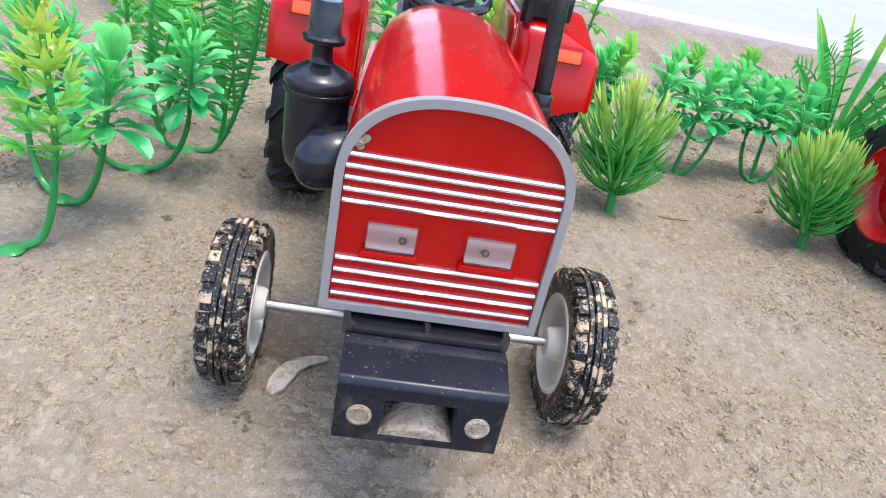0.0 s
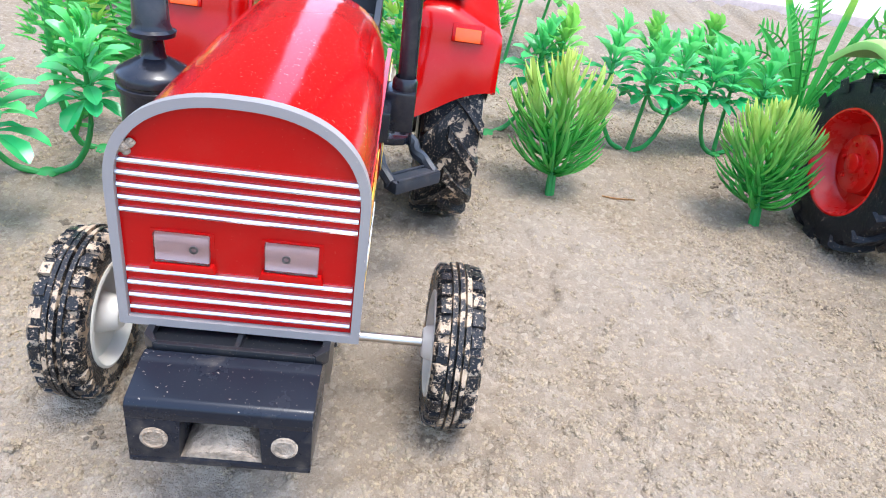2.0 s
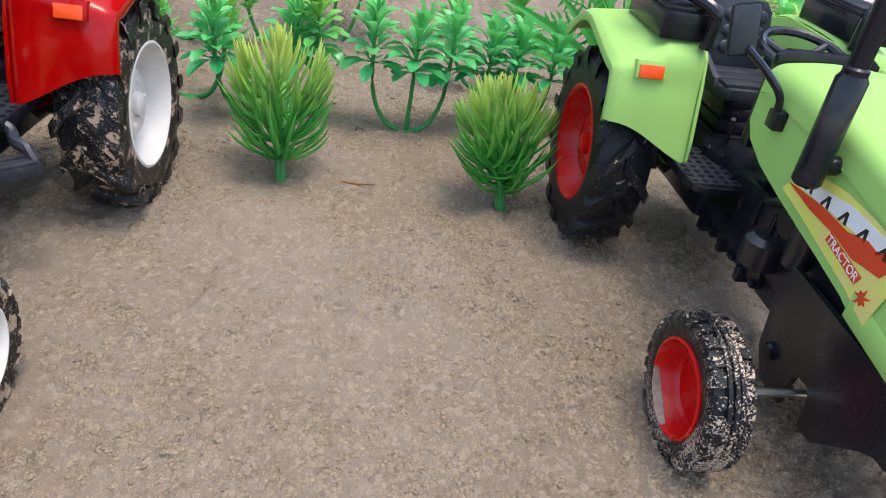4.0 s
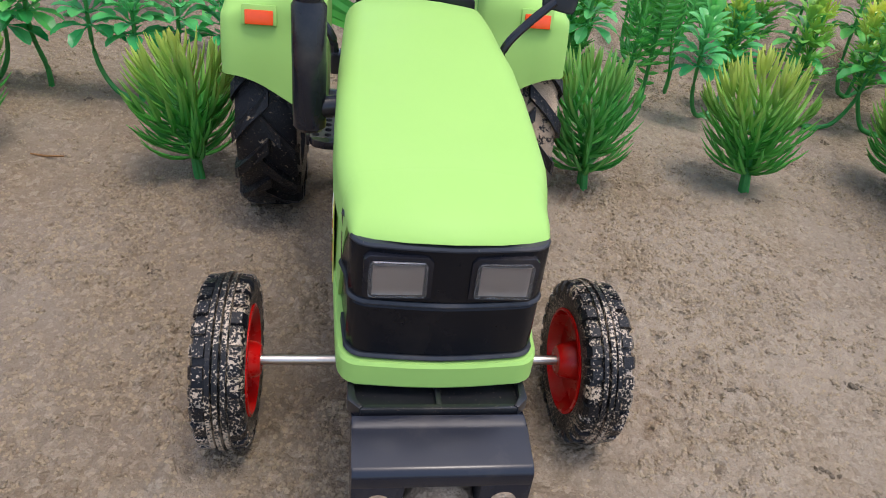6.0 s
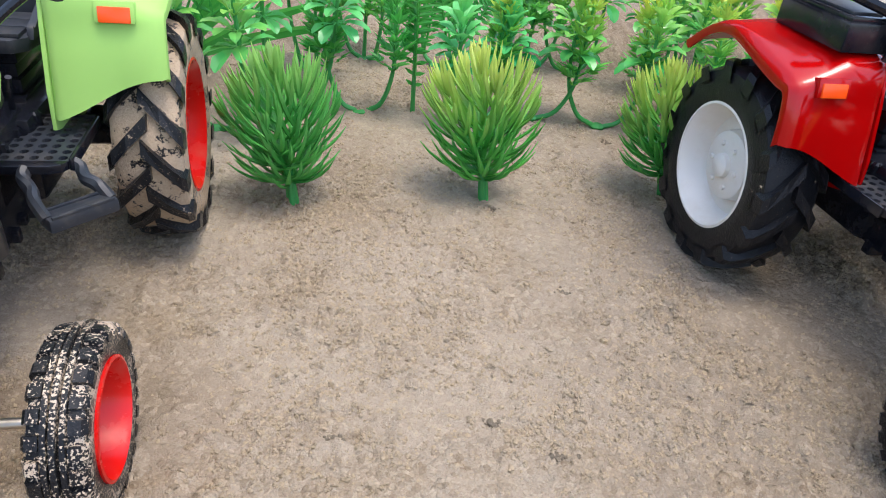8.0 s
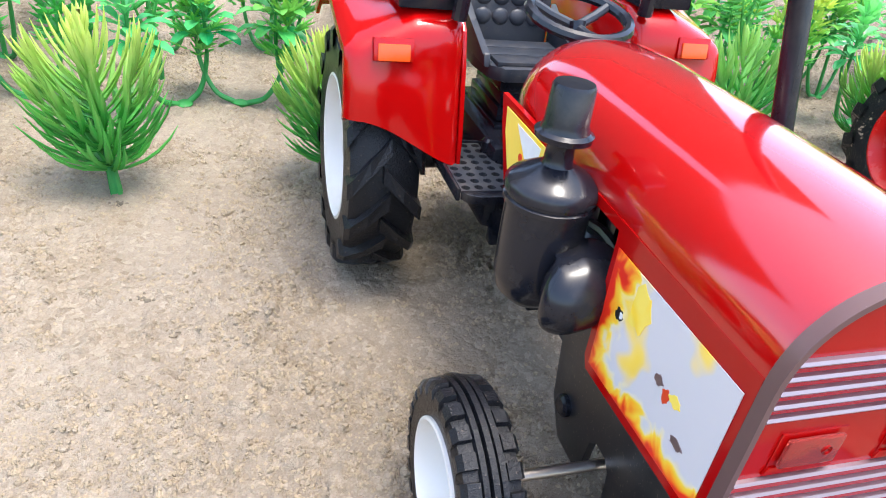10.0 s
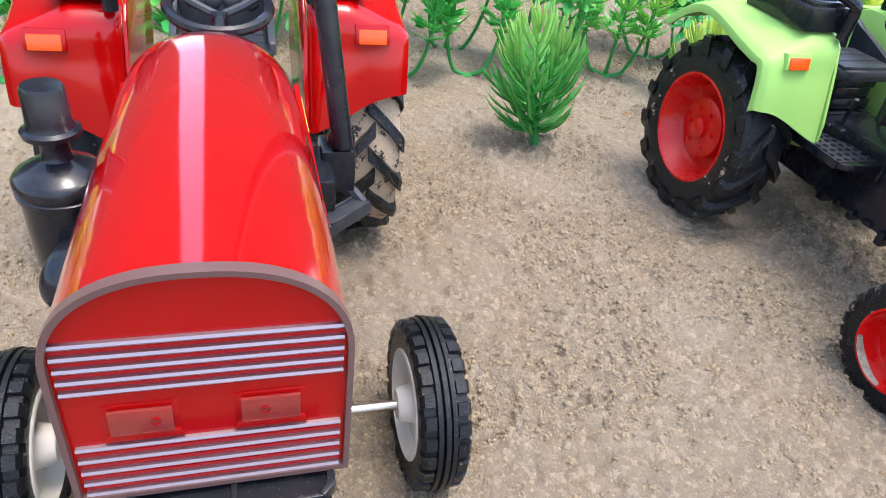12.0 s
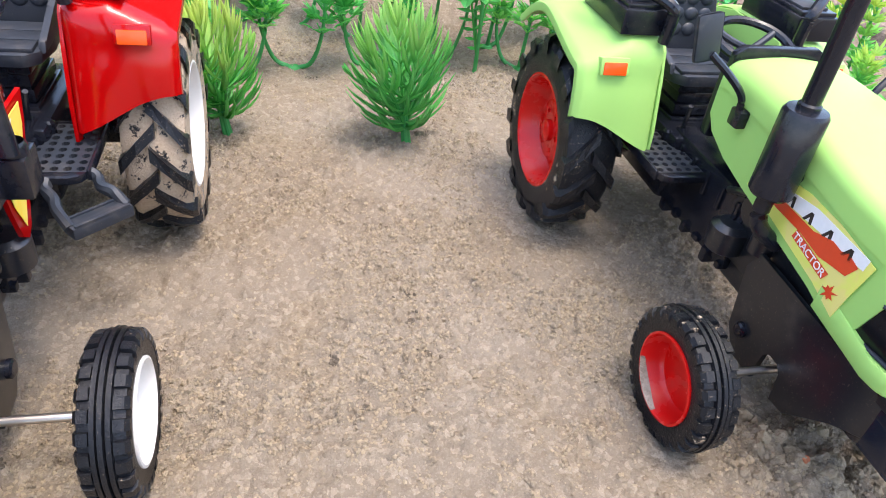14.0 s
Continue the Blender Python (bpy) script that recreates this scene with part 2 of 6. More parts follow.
def flame_panel_mat(name, y_rear, z_low):
    """Printed panel: red border licking through orange and yellow into a pale grey field."""
    m, nt, b = nodes_of(name)
    co = nt.nodes.new("ShaderNodeTexCoord").outputs["Object"]
    sep = nt.nodes.new("ShaderNodeSeparateXYZ")
    nt.links.new(co, sep.inputs[0])
    rear = math_node(nt, "MULTIPLY", math_node(nt, "SUBTRACT", y_rear, sep.outputs["Y"]), 80.0)
    low = math_node(nt, "MULTIPLY", math_node(nt, "SUBTRACT", sep.outputs["Z"], z_low), 120.0)
    near = math_node(nt, "MINIMUM", rear, low)
    lick = tex_noise(nt, 150, 2, 0.5, co, 0.8)
    sum_ = math_node(nt, "MULTIPLY_ADD", lick.outputs["Fac"], 1.3, math_node(nt, "SUBTRACT", near, 0.65))
    blob = tex_noise(nt, 75, 2, 0.45, co)
    inner = ramp(nt, math_node(nt, "MULTIPLY_ADD", rear, -0.06, math_node(nt, "ADD", blob.outputs["Fac"], 0.05)), [(0.50, (0.60, 0.56, 0.56)), (0.57, (0.88, 0.62, 0.14)), (0.64, (0.92, 0.60, 0.05))]).outputs["Color"]
    edge = ramp(nt, sum_, [(0.16, (0.72, 0.02, 0.006)), (0.24, (0.86, 0.12, 0.01)), (0.36, (0.92, 0.40, 0.02)), (0.50, (0.93, 0.62, 0.05)), (0.62, (0.80, 0.70, 0.42))]).outputs["Color"]
    c = mixc(nt, ramp(nt, sum_, [(0.50, 0.0), (0.72, 1.0)]).outputs["Color"], edge, inner)
    nt.links.new(c, b.inputs["Base Color"])
    b.inputs["Roughness"].default_value = 0.30
    return m


def rock_mat(name, dark, light):
    m, nt, b = nodes_of(name)
    co = nt.nodes.new("ShaderNodeTexCoord").outputs["Object"]
    a = tex_noise(nt, 30, 6, 0.7, co)
    g = tex_noise(nt, 300, 4, 0.7, co)
    c = mixc(nt, ramp(nt, a.outputs["Fac"], [(0.35, 0.0), (0.65, 1.0)]).outputs["Color"], dark, light)
    c = mixc(nt, ramp(nt, g.outputs["Fac"], [(0.35, 0.6), (0.55, 0.0)]).outputs["Color"], c, tuple(v * 0.5 for v in dark))
    nt.links.new(c, b.inputs["Base Color"])
    b.inputs["Roughness"].default_value = 0.92
    bump(nt, b, g.outputs["Fac"], 0.8, 0.003)
    return m


def flat_ink(name, col, rough=0.35):
    m, nt, b = nodes_of(name)
    n = tex_noise(nt, 500, 3, 0.6)
    nt.links.new(mixc(nt, n.outputs["Fac"], tuple(c * 0.85 for c in col), col), b.inputs["Base Color"])
    b.inputs["Roughness"].default_value = rough
    return m


def lens_mat(name, col, rough=0.12, clear=0.55):
    m, nt, b = nodes_of(name)
    n = tex_noise(nt, 300, 3, 0.6)
    nt.links.new(mixc(nt, n.outputs["Fac"], tuple(c * 0.7 for c in col), col), b.inputs["Base Color"])
    b.inputs["Roughness"].default_value = rough
    b.inputs["Transmission Weight"].default_value = clear
    b.inputs["IOR"].default_value = 1.45
    bump(nt, b, n.outputs["Fac"], 0.4, 0.0004)
    return m


M_RED = plastic("red_plastic", (0.37, 0.0015, 0.0018), 0.09, 0.004, 0.74, 0.0, 0.06, 0.0003, 0.36)
M_REDGLOSS = plastic("polished_red_plastic", (0.37, 0.0015, 0.0018), 0.08, 0.004, 0.74, 0.9, 0.06, 0.0003, 0.45)
M_REDSAND = plastic("red_plastic_dusty", (0.38, 0.0015, 0.0015), 0.11, 0.02, 0.68, 0.0, 0.06, 0.0003, 0.28)
M_REDWET = plastic("red_plastic_speckled", (0.36, 0.0015, 0.0015), 0.10, 0.16, 0.655, 0.0, 0.06, 0.0005, 0.30, film_at=(0.66, 0.86))
M_REDRIM = plastic("red_rim_plastic", (0.60, 0.005, 0.004), 0.24, 0.12, 0.70, film_at=(0.54, 0.74))
M_GREEN = plastic("lime_plastic", (0.320, 0.552, 0.142), 0.40, 0.03, 0.74, 0.0, 0.03, spec=0.10)
M_BLACK = plastic("black_plastic", (0.009, 0.010, 0.015), 0.18, 0.05, 0.73, spec=0.37)
M_BLACKSAND = plastic("black_plastic_sandy", (0.011, 0.012, 0.015), 0.28, 0.07, 0.64, spec=0.62, film_at=(0.55, 0.75))
M_WEIGHT = plastic("dusty_black_plastic", (0.009, 0.011, 0.017), 0.22, 0.20, 0.67, spec=0.25, film_at=(0.56, 0.80))
M_WEIGHT_CLEAN = plastic("blue_black_plastic", (0.010, 0.013, 0.022), 0.22, 0.05, 0.76, spec=0.42)
M_GRILLE = plastic("grille_black_plastic", (0.006, 0.0065, 0.009), 0.26, 0.02, 0.76, spec=0.22)
M_GREYBLK = plastic("grey_black_plastic", (0.026, 0.030, 0.038), 0.36, 0.12, 0.70)
M_WHITE = plastic("white_rim_plastic", (0.74, 0.70, 0.64), 0.35, 0.30, 0.70)
M_GREY = plastic("grey_trim_plastic", (0.255, 0.232, 0.224), 0.42, 0.15, 0.70)
M_TAUPE = plastic("taupe_trim_plastic", (0.128, 0.070, 0.064), 0.32, 0.05, 0.72)
M_CHROME = metal("chrome_bar", (0.74, 0.71, 0.71), 0.30)
M_AXLE = metal("steel_axle", (0.56, 0.51, 0.46), 0.32)
M_RUB_DIRTY = rubber("tyre_rubber_caked", 0.78)
M_RUB_MID = rubber("tyre_rubber_gritty", 0.66)
M_RUB_PEPPER = rubber("tyre_rubber_peppered_with_sand", 0.15, True)
M_RUB_LIGHT = rubber("tyre_rubber_dusty", 0.28)
M_RUB_CLEAN = rubber("tyre_rubber_plain", 0.05)
M_ORANGE = flat_ink("orange_reflector", (0.92, 0.085, 0.006), 0.25)
M_BARGREY = metal("satin_bar", (0.40, 0.31, 0.33), 0.42)
M_RUB_FILLED = rubber("tyre_rubber_sand_filled", 1.25)
M_LENS = lens_mat("clear_lens", (0.97, 0.95, 0.95), 0.04, 1.0)
M_LENS_RED = lens_mat("red_tinted_lens", (0.72, 0.11, 0.09), 0.08, 0.70)
M_REFLECT = metal("satin_reflector", (0.60, 0.42, 0.41), 0.45)
M_REFLECT_DIM = metal("dull_reflector", (0.44, 0.42, 0.41), 0.32)
M_LENS_DIM = lens_mat("smoky_lens", (0.84, 0.84, 0.86), 0.05, 0.95)
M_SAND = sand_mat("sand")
M_CRUMB = sand_mat("loose_sand", True)
M_DAMP = sand_mat("damp_sand", False, 0.62)
M_STICK_FLAME = sticker_mat("flame_sticker", (0.74, 0.04, 0.01), (0.90, 0.30, 0.02), (0.92, 0.62, 0.06), 95, 0.40, 0.47, 0.6)
M_STICK_YEL = sticker_mat("yellow_sticker", (0.86, 0.30, 0.02), (0.92, 0.60, 0.04), (0.90, 0.66, 0.10), 80, 0.30, 0.42, 0.6)
M_STICK_LIME = sticker_mat("lime_sticker", (0.60, 0.74, 0.14), (0.72, 0.74, 0.14), (0.76, 0.68, 0.20), 45, 0.30, 0.5, 0.7)
M_INK_BLACK = flat_ink("black_ink", (0.015, 0.014, 0.014))
M_INK_WHITE = flat_ink("white_ink", (0.82, 0.82, 0.80))
M_INK_RED = flat_ink("red_ink", (0.70, 0.06, 0.015))
M_PINE = leaf_mat("pine_leaf_plastic", (0.055, 0.36, 0.060), (0.150, 0.56, 0.105), (0.66, 0.74, 0.17), 0.034, 0.072)
M_PINE_GREEN = leaf_mat("green_pine_leaf_plastic", (0.060, 0.36, 0.07), (0.16, 0.56, 0.13), (0.50, 0.72, 0.18), 0.044, 0.088)
M_STEM = leaf_mat("green_stem_plastic", (0.058, 0.348, 0.094), (0.078, 0.394, 0.094), (0.130, 0.486, 0.112), 0.03, 0.10)
M_TEAL = leaf_mat("teal_leaf_plastic", (0.016, 0.313, 0.094), (0.078, 0.533, 0.168), (0.286, 0.765, 0.225), 0.035, 0.095)
M_ROUND = leaf_mat("green_leaf_plastic", (0.039, 0.348, 0.084), (0.117, 0.533, 0.122), (0.546, 0.765, 0.131), 0.045, 0.100)
M_STAR = leaf_mat("lime_leaf_plastic", (0.078, 0.439, 0.084), (0.208, 0.634, 0.108), (0.850, 0.805, 0.120), 0.045, 0.095)
M_FERN = leaf_mat("fern_leaf_plastic", (0.046, 0.348, 0.056), (0.104, 0.510, 0.094), (0.260, 0.649, 0.131), 0.05, 0.12)
M_BLADE = leaf_mat("strap_leaf_plastic", (0.065, 0.415, 0.072), (0.130, 0.537, 0.096), (0.806, 0.756, 0.096), 0.08, 0.14)
M_STICK_PANEL = flame_panel_mat("flame_panel_sticker", -0.1350, 0.0562)
M_DUST = rock_mat("dry_dust", (0.27, 0.20, 0.135), (0.45, 0.36, 0.27))
# dark surface of the added walls out of view, kept dark for reflections
M_UNSEEN_WALL = concrete_mat("unseen_wall_dark", (0.10, 0.09, 0.075))
M_ROCK = rock_mat("brown_rock", (0.16, 0.10, 0.075), (0.42, 0.33, 0.27))
M_SCRAP = rock_mat("pale_scrap", (0.42, 0.34, 0.26), (0.60, 0.52, 0.42))


# ---- mesh helpers ----
def part(name, bm, material, parent=None, label="", smooth=35):
    """Links a bmesh as one mesh object under a thing or a part."""
    bmesh.ops.recalc_face_normals(bm, faces=bm.faces)
    me = bpy.data.meshes.new(name)
    bm.to_mesh(me)
    bm.free()
    me.materials.append(material)
    for p in me.polygons:
        p.use_smooth = True
    me.set_sharp_from_angle(angle=radians(smooth))
    ob = new(name, me)
    if parent is not None:
        ob.parent = parent
    return tagged(ob, label)


def box(bm, c, s, bev=0.0, rot=None):
    b = bmesh.ops.create_cube(bm, size=1.0)
    vs = b["verts"]
    r = Euler([radians(a) for a in rot]).to_matrix() if rot else Matrix.Identity(3)
    for v in vs:
        v.co = r @ Vector((v.co.x * s[0], v.co.y * s[1], v.co.z * s[2])) + Vector(c)
    if bev:
        es = list({e for v in vs for e in v.link_edges})
        bmesh.ops.bevel(bm, geom=es, offset=bev, segments=2, affect="EDGES", profile=0.6)


def prism(bm, pts, axis, a, b, bev=0.0):
    """A polygon drawn in the two other axes, pulled from a to b along an axis."""
    def place(p, h):
        return {"x": (h, p[0], p[1]), "y": (p[0], h, p[1]), "z": (p[0], p[1], h)}[axis]
    lo = [bm.verts.new(place(p, a)) for p in pts]
    hi = [bm.verts.new(place(p, b)) for p in pts]
    fs = [bm.faces.new(lo), bm.faces.new(hi)]
    n = len(pts)
    for i in range(n):
        fs.append(bm.faces.new((lo[i], lo[(i + 1) % n], hi[(i + 1) % n], hi[i])))
    if bev:
        es = list({e for f in fs for e in f.edges})
        bmesh.ops.bevel(bm, geom=es, offset=bev, segments=2, affect="EDGES", profile=0.6)


def lathe(bm, prof, axis="z", c=(0, 0, 0), n=32, cap=True):
    """Turns a profile of (radius, height) about an axis through c."""
    rings = []
    for r, h in prof:
        ring = []
        for k in range(n):
            a = 2 * math.pi * k / n
            u, v = r * math.cos(a), r * math.sin(a)
            p = {"x": (h, u, v), "y": (u, h, v), "z": (u, v, h)}[axis]
            ring.append(bm.verts.new(Vector(p) + Vector(c)))
        rings.append(ring)
    for A, B in zip(rings, rings[1:]):
        for k in range(n):
            bm.faces.new((A[k], A[(k + 1) % n], B[(k + 1) % n], B[k]))
    if cap:
        for ring, (r, h) in ((rings[0], prof[0]), (rings[-1], prof[-1])):
            if r > 1e-6:
                bm.faces.new(ring)
    return rings


def tube(bm, pts, r, n=10, flat=1.0):
    """A round rod along points; r is one radius or one for each point."""
    pts = [Vector(p) for p in pts]
    rs = r if isinstance(r, (list, tuple)) else [r] * len(pts)
    rings = []
    up = Vector((0, 0, 1))
    for i, p in enumerate(pts):
        d = (pts[min(i + 1, len(pts) - 1)] - pts[max(i - 1, 0)]).normalized()
        s = d.cross(up)
        if s.length < 0.15:
            s = d.cross(Vector((0, 1, 0)))
        s.normalize()
        t = s.cross(d).normalized()
        rings.append([bm.verts.new(p + rs[i] * (math.cos(2 * math.pi * k / n) * s + flat * math.sin(2 * math.pi * k / n) * t)) for k in range(n)])
    for A, B in zip(rings, rings[1:]):
        for k in range(n):
            bm.faces.new((A[k], A[(k + 1) % n], B[(k + 1) % n], B[k]))
    bm.faces.new(rings[0])
    bm.faces.new(rings[-1])


def bend(ctrl, n=6):
    """Points of a smooth curve through control points."""
    c = [Vector(p) for p in ctrl]
    c = [2 * c[0] - c[1]] + c + [2 * c[-1] - c[-2]]
    out = []
    for i in range(1, len(c) - 2):
        for k in range(n):
            t = k / n
            a, b, d, e = c[i - 1], c[i], c[i + 1], c[i + 2]
            out.append(0.5 * (2 * b + (d - a) * t + (2 * a - 5 * b + 4 * d - e) * t * t + (3 * b - a - 3 * d + e) * t ** 3))
    out.append(c[-2])
    return out


def loft(bm, secs, close=True, caps=True):
    """Skins sections with equal numbers of points."""
    rings = [[bm.verts.new(p) for p in s] for s in secs]
    n = len(rings[0])
    for A, B in zip(rings, rings[1:]):
        for k in range(n if close else n - 1):
            bm.faces.new((A[k], A[(k + 1) % n], B[(k + 1) % n], B[k]))
    if caps:
        bm.faces.new(rings[0])
        bm.faces.new(rings[-1])
    return rings


def shell(secs, thick):
    """A bmesh sheet of open sections, given a thickness inwards."""
    bm = bmesh.new()
    rings = [[bm.verts.new(p) for p in s] for s in secs]
    for A, B in zip(rings, rings[1:]):
        for k in range(len(A) - 1):
            bm.faces.new((A[k], A[k + 1], B[k + 1], B[k]))
    bmesh.ops.recalc_face_normals(bm, faces=bm.faces)
    bmesh.ops.solidify(bm, geom=bm.faces[:], thickness=thick)
    return bm


def plate(rows, thick, core):
    """A bmesh sheet through rows of points, thickened towards a core point."""
    bm = bmesh.new()
    nr, nc = len(rows), len(rows[0])
    back = []
    for i in range(nr):
        line = []
        for k in range(nc):
            a = rows[min(i + 1, nr - 1)][k] - rows[max(i - 1, 0)][k]
            b = rows[i][min(k + 1, nc - 1)] - rows[i][max(k - 1, 0)]
            n = a.cross(b).normalized()
            line.append(rows[i][k] + n * thick * (1 if n.dot(Vector(core) - rows[i][k]) > 0 else -1))
        back.append(line)
    A = [[bm.verts.new(p) for p in r] for r in rows]
    B = [[bm.verts.new(p) for p in r] for r in back]
    for i in range(nr - 1):
        for k in range(nc - 1):
            bm.faces.new((A[i][k], A[i][k + 1], A[i + 1][k + 1], A[i + 1][k]))
            bm.faces.new((B[i][k], B[i + 1][k], B[i + 1][k + 1], B[i][k + 1]))
    rim_a = A[0] + [r[-1] for r in A[1:]] + A[-1][-2::-1] + [r[0] for r in A[-2:0:-1]]
    rim_b = B[0] + [r[-1] for r in B[1:]] + B[-1][-2::-1] + [r[0] for r in B[-2:0:-1]]
    m = len(rim_a)
    for k in range(m):
        bm.faces.new((rim_a[k], rim_a[(k + 1) % m], rim_b[(k + 1) % m], rim_b[k]))
    return bm


def letters(name, text, size, m, material, parent, label=""):
    cu = bpy.data.curves.new(name, "FONT")
    cu.body, cu.size, cu.extrude = text, size, 0.00012
    cu.align_x, cu.align_y = "CENTER", "CENTER"
    tmp = new("tmp_text", cu)
    bpy.context.view_layer.update()
    me = bpy.data.meshes.new_from_object(tmp.evaluated_get(bpy.context.evaluated_depsgraph_get()))
    bpy.data.objects.remove(tmp)
    me.name = name
    me.materials.clear()
    me.materials.append(material)
    ob = new(name, me)
    ob.parent = parent
    ob.matrix_basis = m
    return tagged(ob, label)


# ---- wheels ----
LUGS = {}


def lug_mesh(key, rows, material):
    """One tread lug, shared by all wheels of a kind."""
    if key not in LUGS:
        bm = bmesh.new()
        loft(bm, rows)
        bmesh.ops.recalc_face_normals(bm, faces=bm.faces)
        me = bpy.data.meshes.new("tread_lug")
        bm.to_mesh(me)
        bm.free()
        me.materials.append(material)
        LUGS[key] = me
    return LUGS[key]


def add_lugs(tyre, key, rows_of, n, material):
    for side in (1, -1):
        me = lug_mesh((key, side, material.name), rows_of(side), material)
        for k in range(n):
            ob = new("tread_lug", me)
            ob.parent = tyre
            ob.matrix_basis = Matrix.Rotation(2 * math.pi * (k + (0.5 if side < 0 else 0)) / n, 4, "X")


def rear_wheel(parent, x, tyre_mat, rim_mat, note):
    s = 1 if x > 0 else -1
    R, W = 0.0432, 0.0122
    bm = bmesh.new()
    prof = [(0.0262, -W + 0.001), (0.031, -W), (0.0382, -W + 0.0010), (0.0400, -W + 0.0034), (0.0405, 0.0),
            (0.0400, W - 0.0034), (0.0382, W - 0.0010), (0.031, W), (0.0262, W - 0.001), (0.0262, -W + 0.001)]
    lathe(bm, prof, "x", n=64, cap=False)
    bmesh.ops.transform(bm, matrix=pose(0, 0, 0, 0, 0, 0 if s > 0 else 180), verts=bm.verts)
    tyre = part("rear_wheel", bm, tyre_mat, parent, note)
    tyre.matrix_basis = pose(x, 0, R - 0.0008)

    def rows_of(side):
        rows = []
        for u, x0, r0, r1, wid in ((0.0, -0.0012, 0.037, R - 0.0002, 0.085), (0.45, 0.0055, 0.037, R, 0.075), (0.85, W - 0.0014, 0.0365, R - 0.0010, 0.085),
                                   (1.0, W + 0.0002, 0.035, 0.0406, 0.09), (1.08, W + 0.0002, 0.034, 0.0372, 0.08)):
            a = 0.36 * u
            rows.append([Vector((side * x0, rr * math.cos(aa), rr * math.sin(aa))) for rr, aa in ((r0, a - wid), (r1, a - wid * 0.75), (r1, a + wid * 0.75), (r0, a + wid))])
        return rows
    add_lugs(tyre, "rear", rows_of, 15, M_RUB_LIGHT if tyre_mat is M_RUB_FILLED else tyre_mat)
    bm = bmesh.new()
    e = W - 0.002
    lathe(bm, [(0.0268, e - 0.003), (0.0268, e + 0.0008), (0.0252, e + 0.0012), (0.0240, e), (0.0222, e - 0.0085), (0.0205, e - 0.0105),
               (0.0150, e - 0.0115), (0.0142, e - 0.0065), (0.0132, e - 0.0058), (0.0060, e - 0.0056), (0.0, e - 0.0056)], "x", n=48, cap=False)
    bmesh.ops.transform(bm, matrix=pose(0, 0, 0, 0, 0, 0 if s > 0 else 180), verts=bm.verts)
    rim = part("rim", bm, rim_mat, tyre)
    bm = bmesh.new()
    lathe(bm, [(0.0052, e - 0.0060), (0.0050, e - 0.0035), (0.0040, e - 0.0028), (0.0, e - 0.0026)], "x", n=20, cap=False)
    for k in range(6):
        a = 2 * math.pi * k / 6
        lathe(bm, [(0.0011, e - 0.0060), (0.0010, e - 0.0045), (0.0, e - 0.0044)], "x", (0, 0.0092 * math.cos(a), 0.0092 * math.sin(a)), 8, False)
    bmesh.ops.transform(bm, matrix=pose(0, 0, 0, 0, 0, 0 if s > 0 else 180), verts=bm.verts)
    part("hub", bm, rim_mat, tyre)
    return tyre


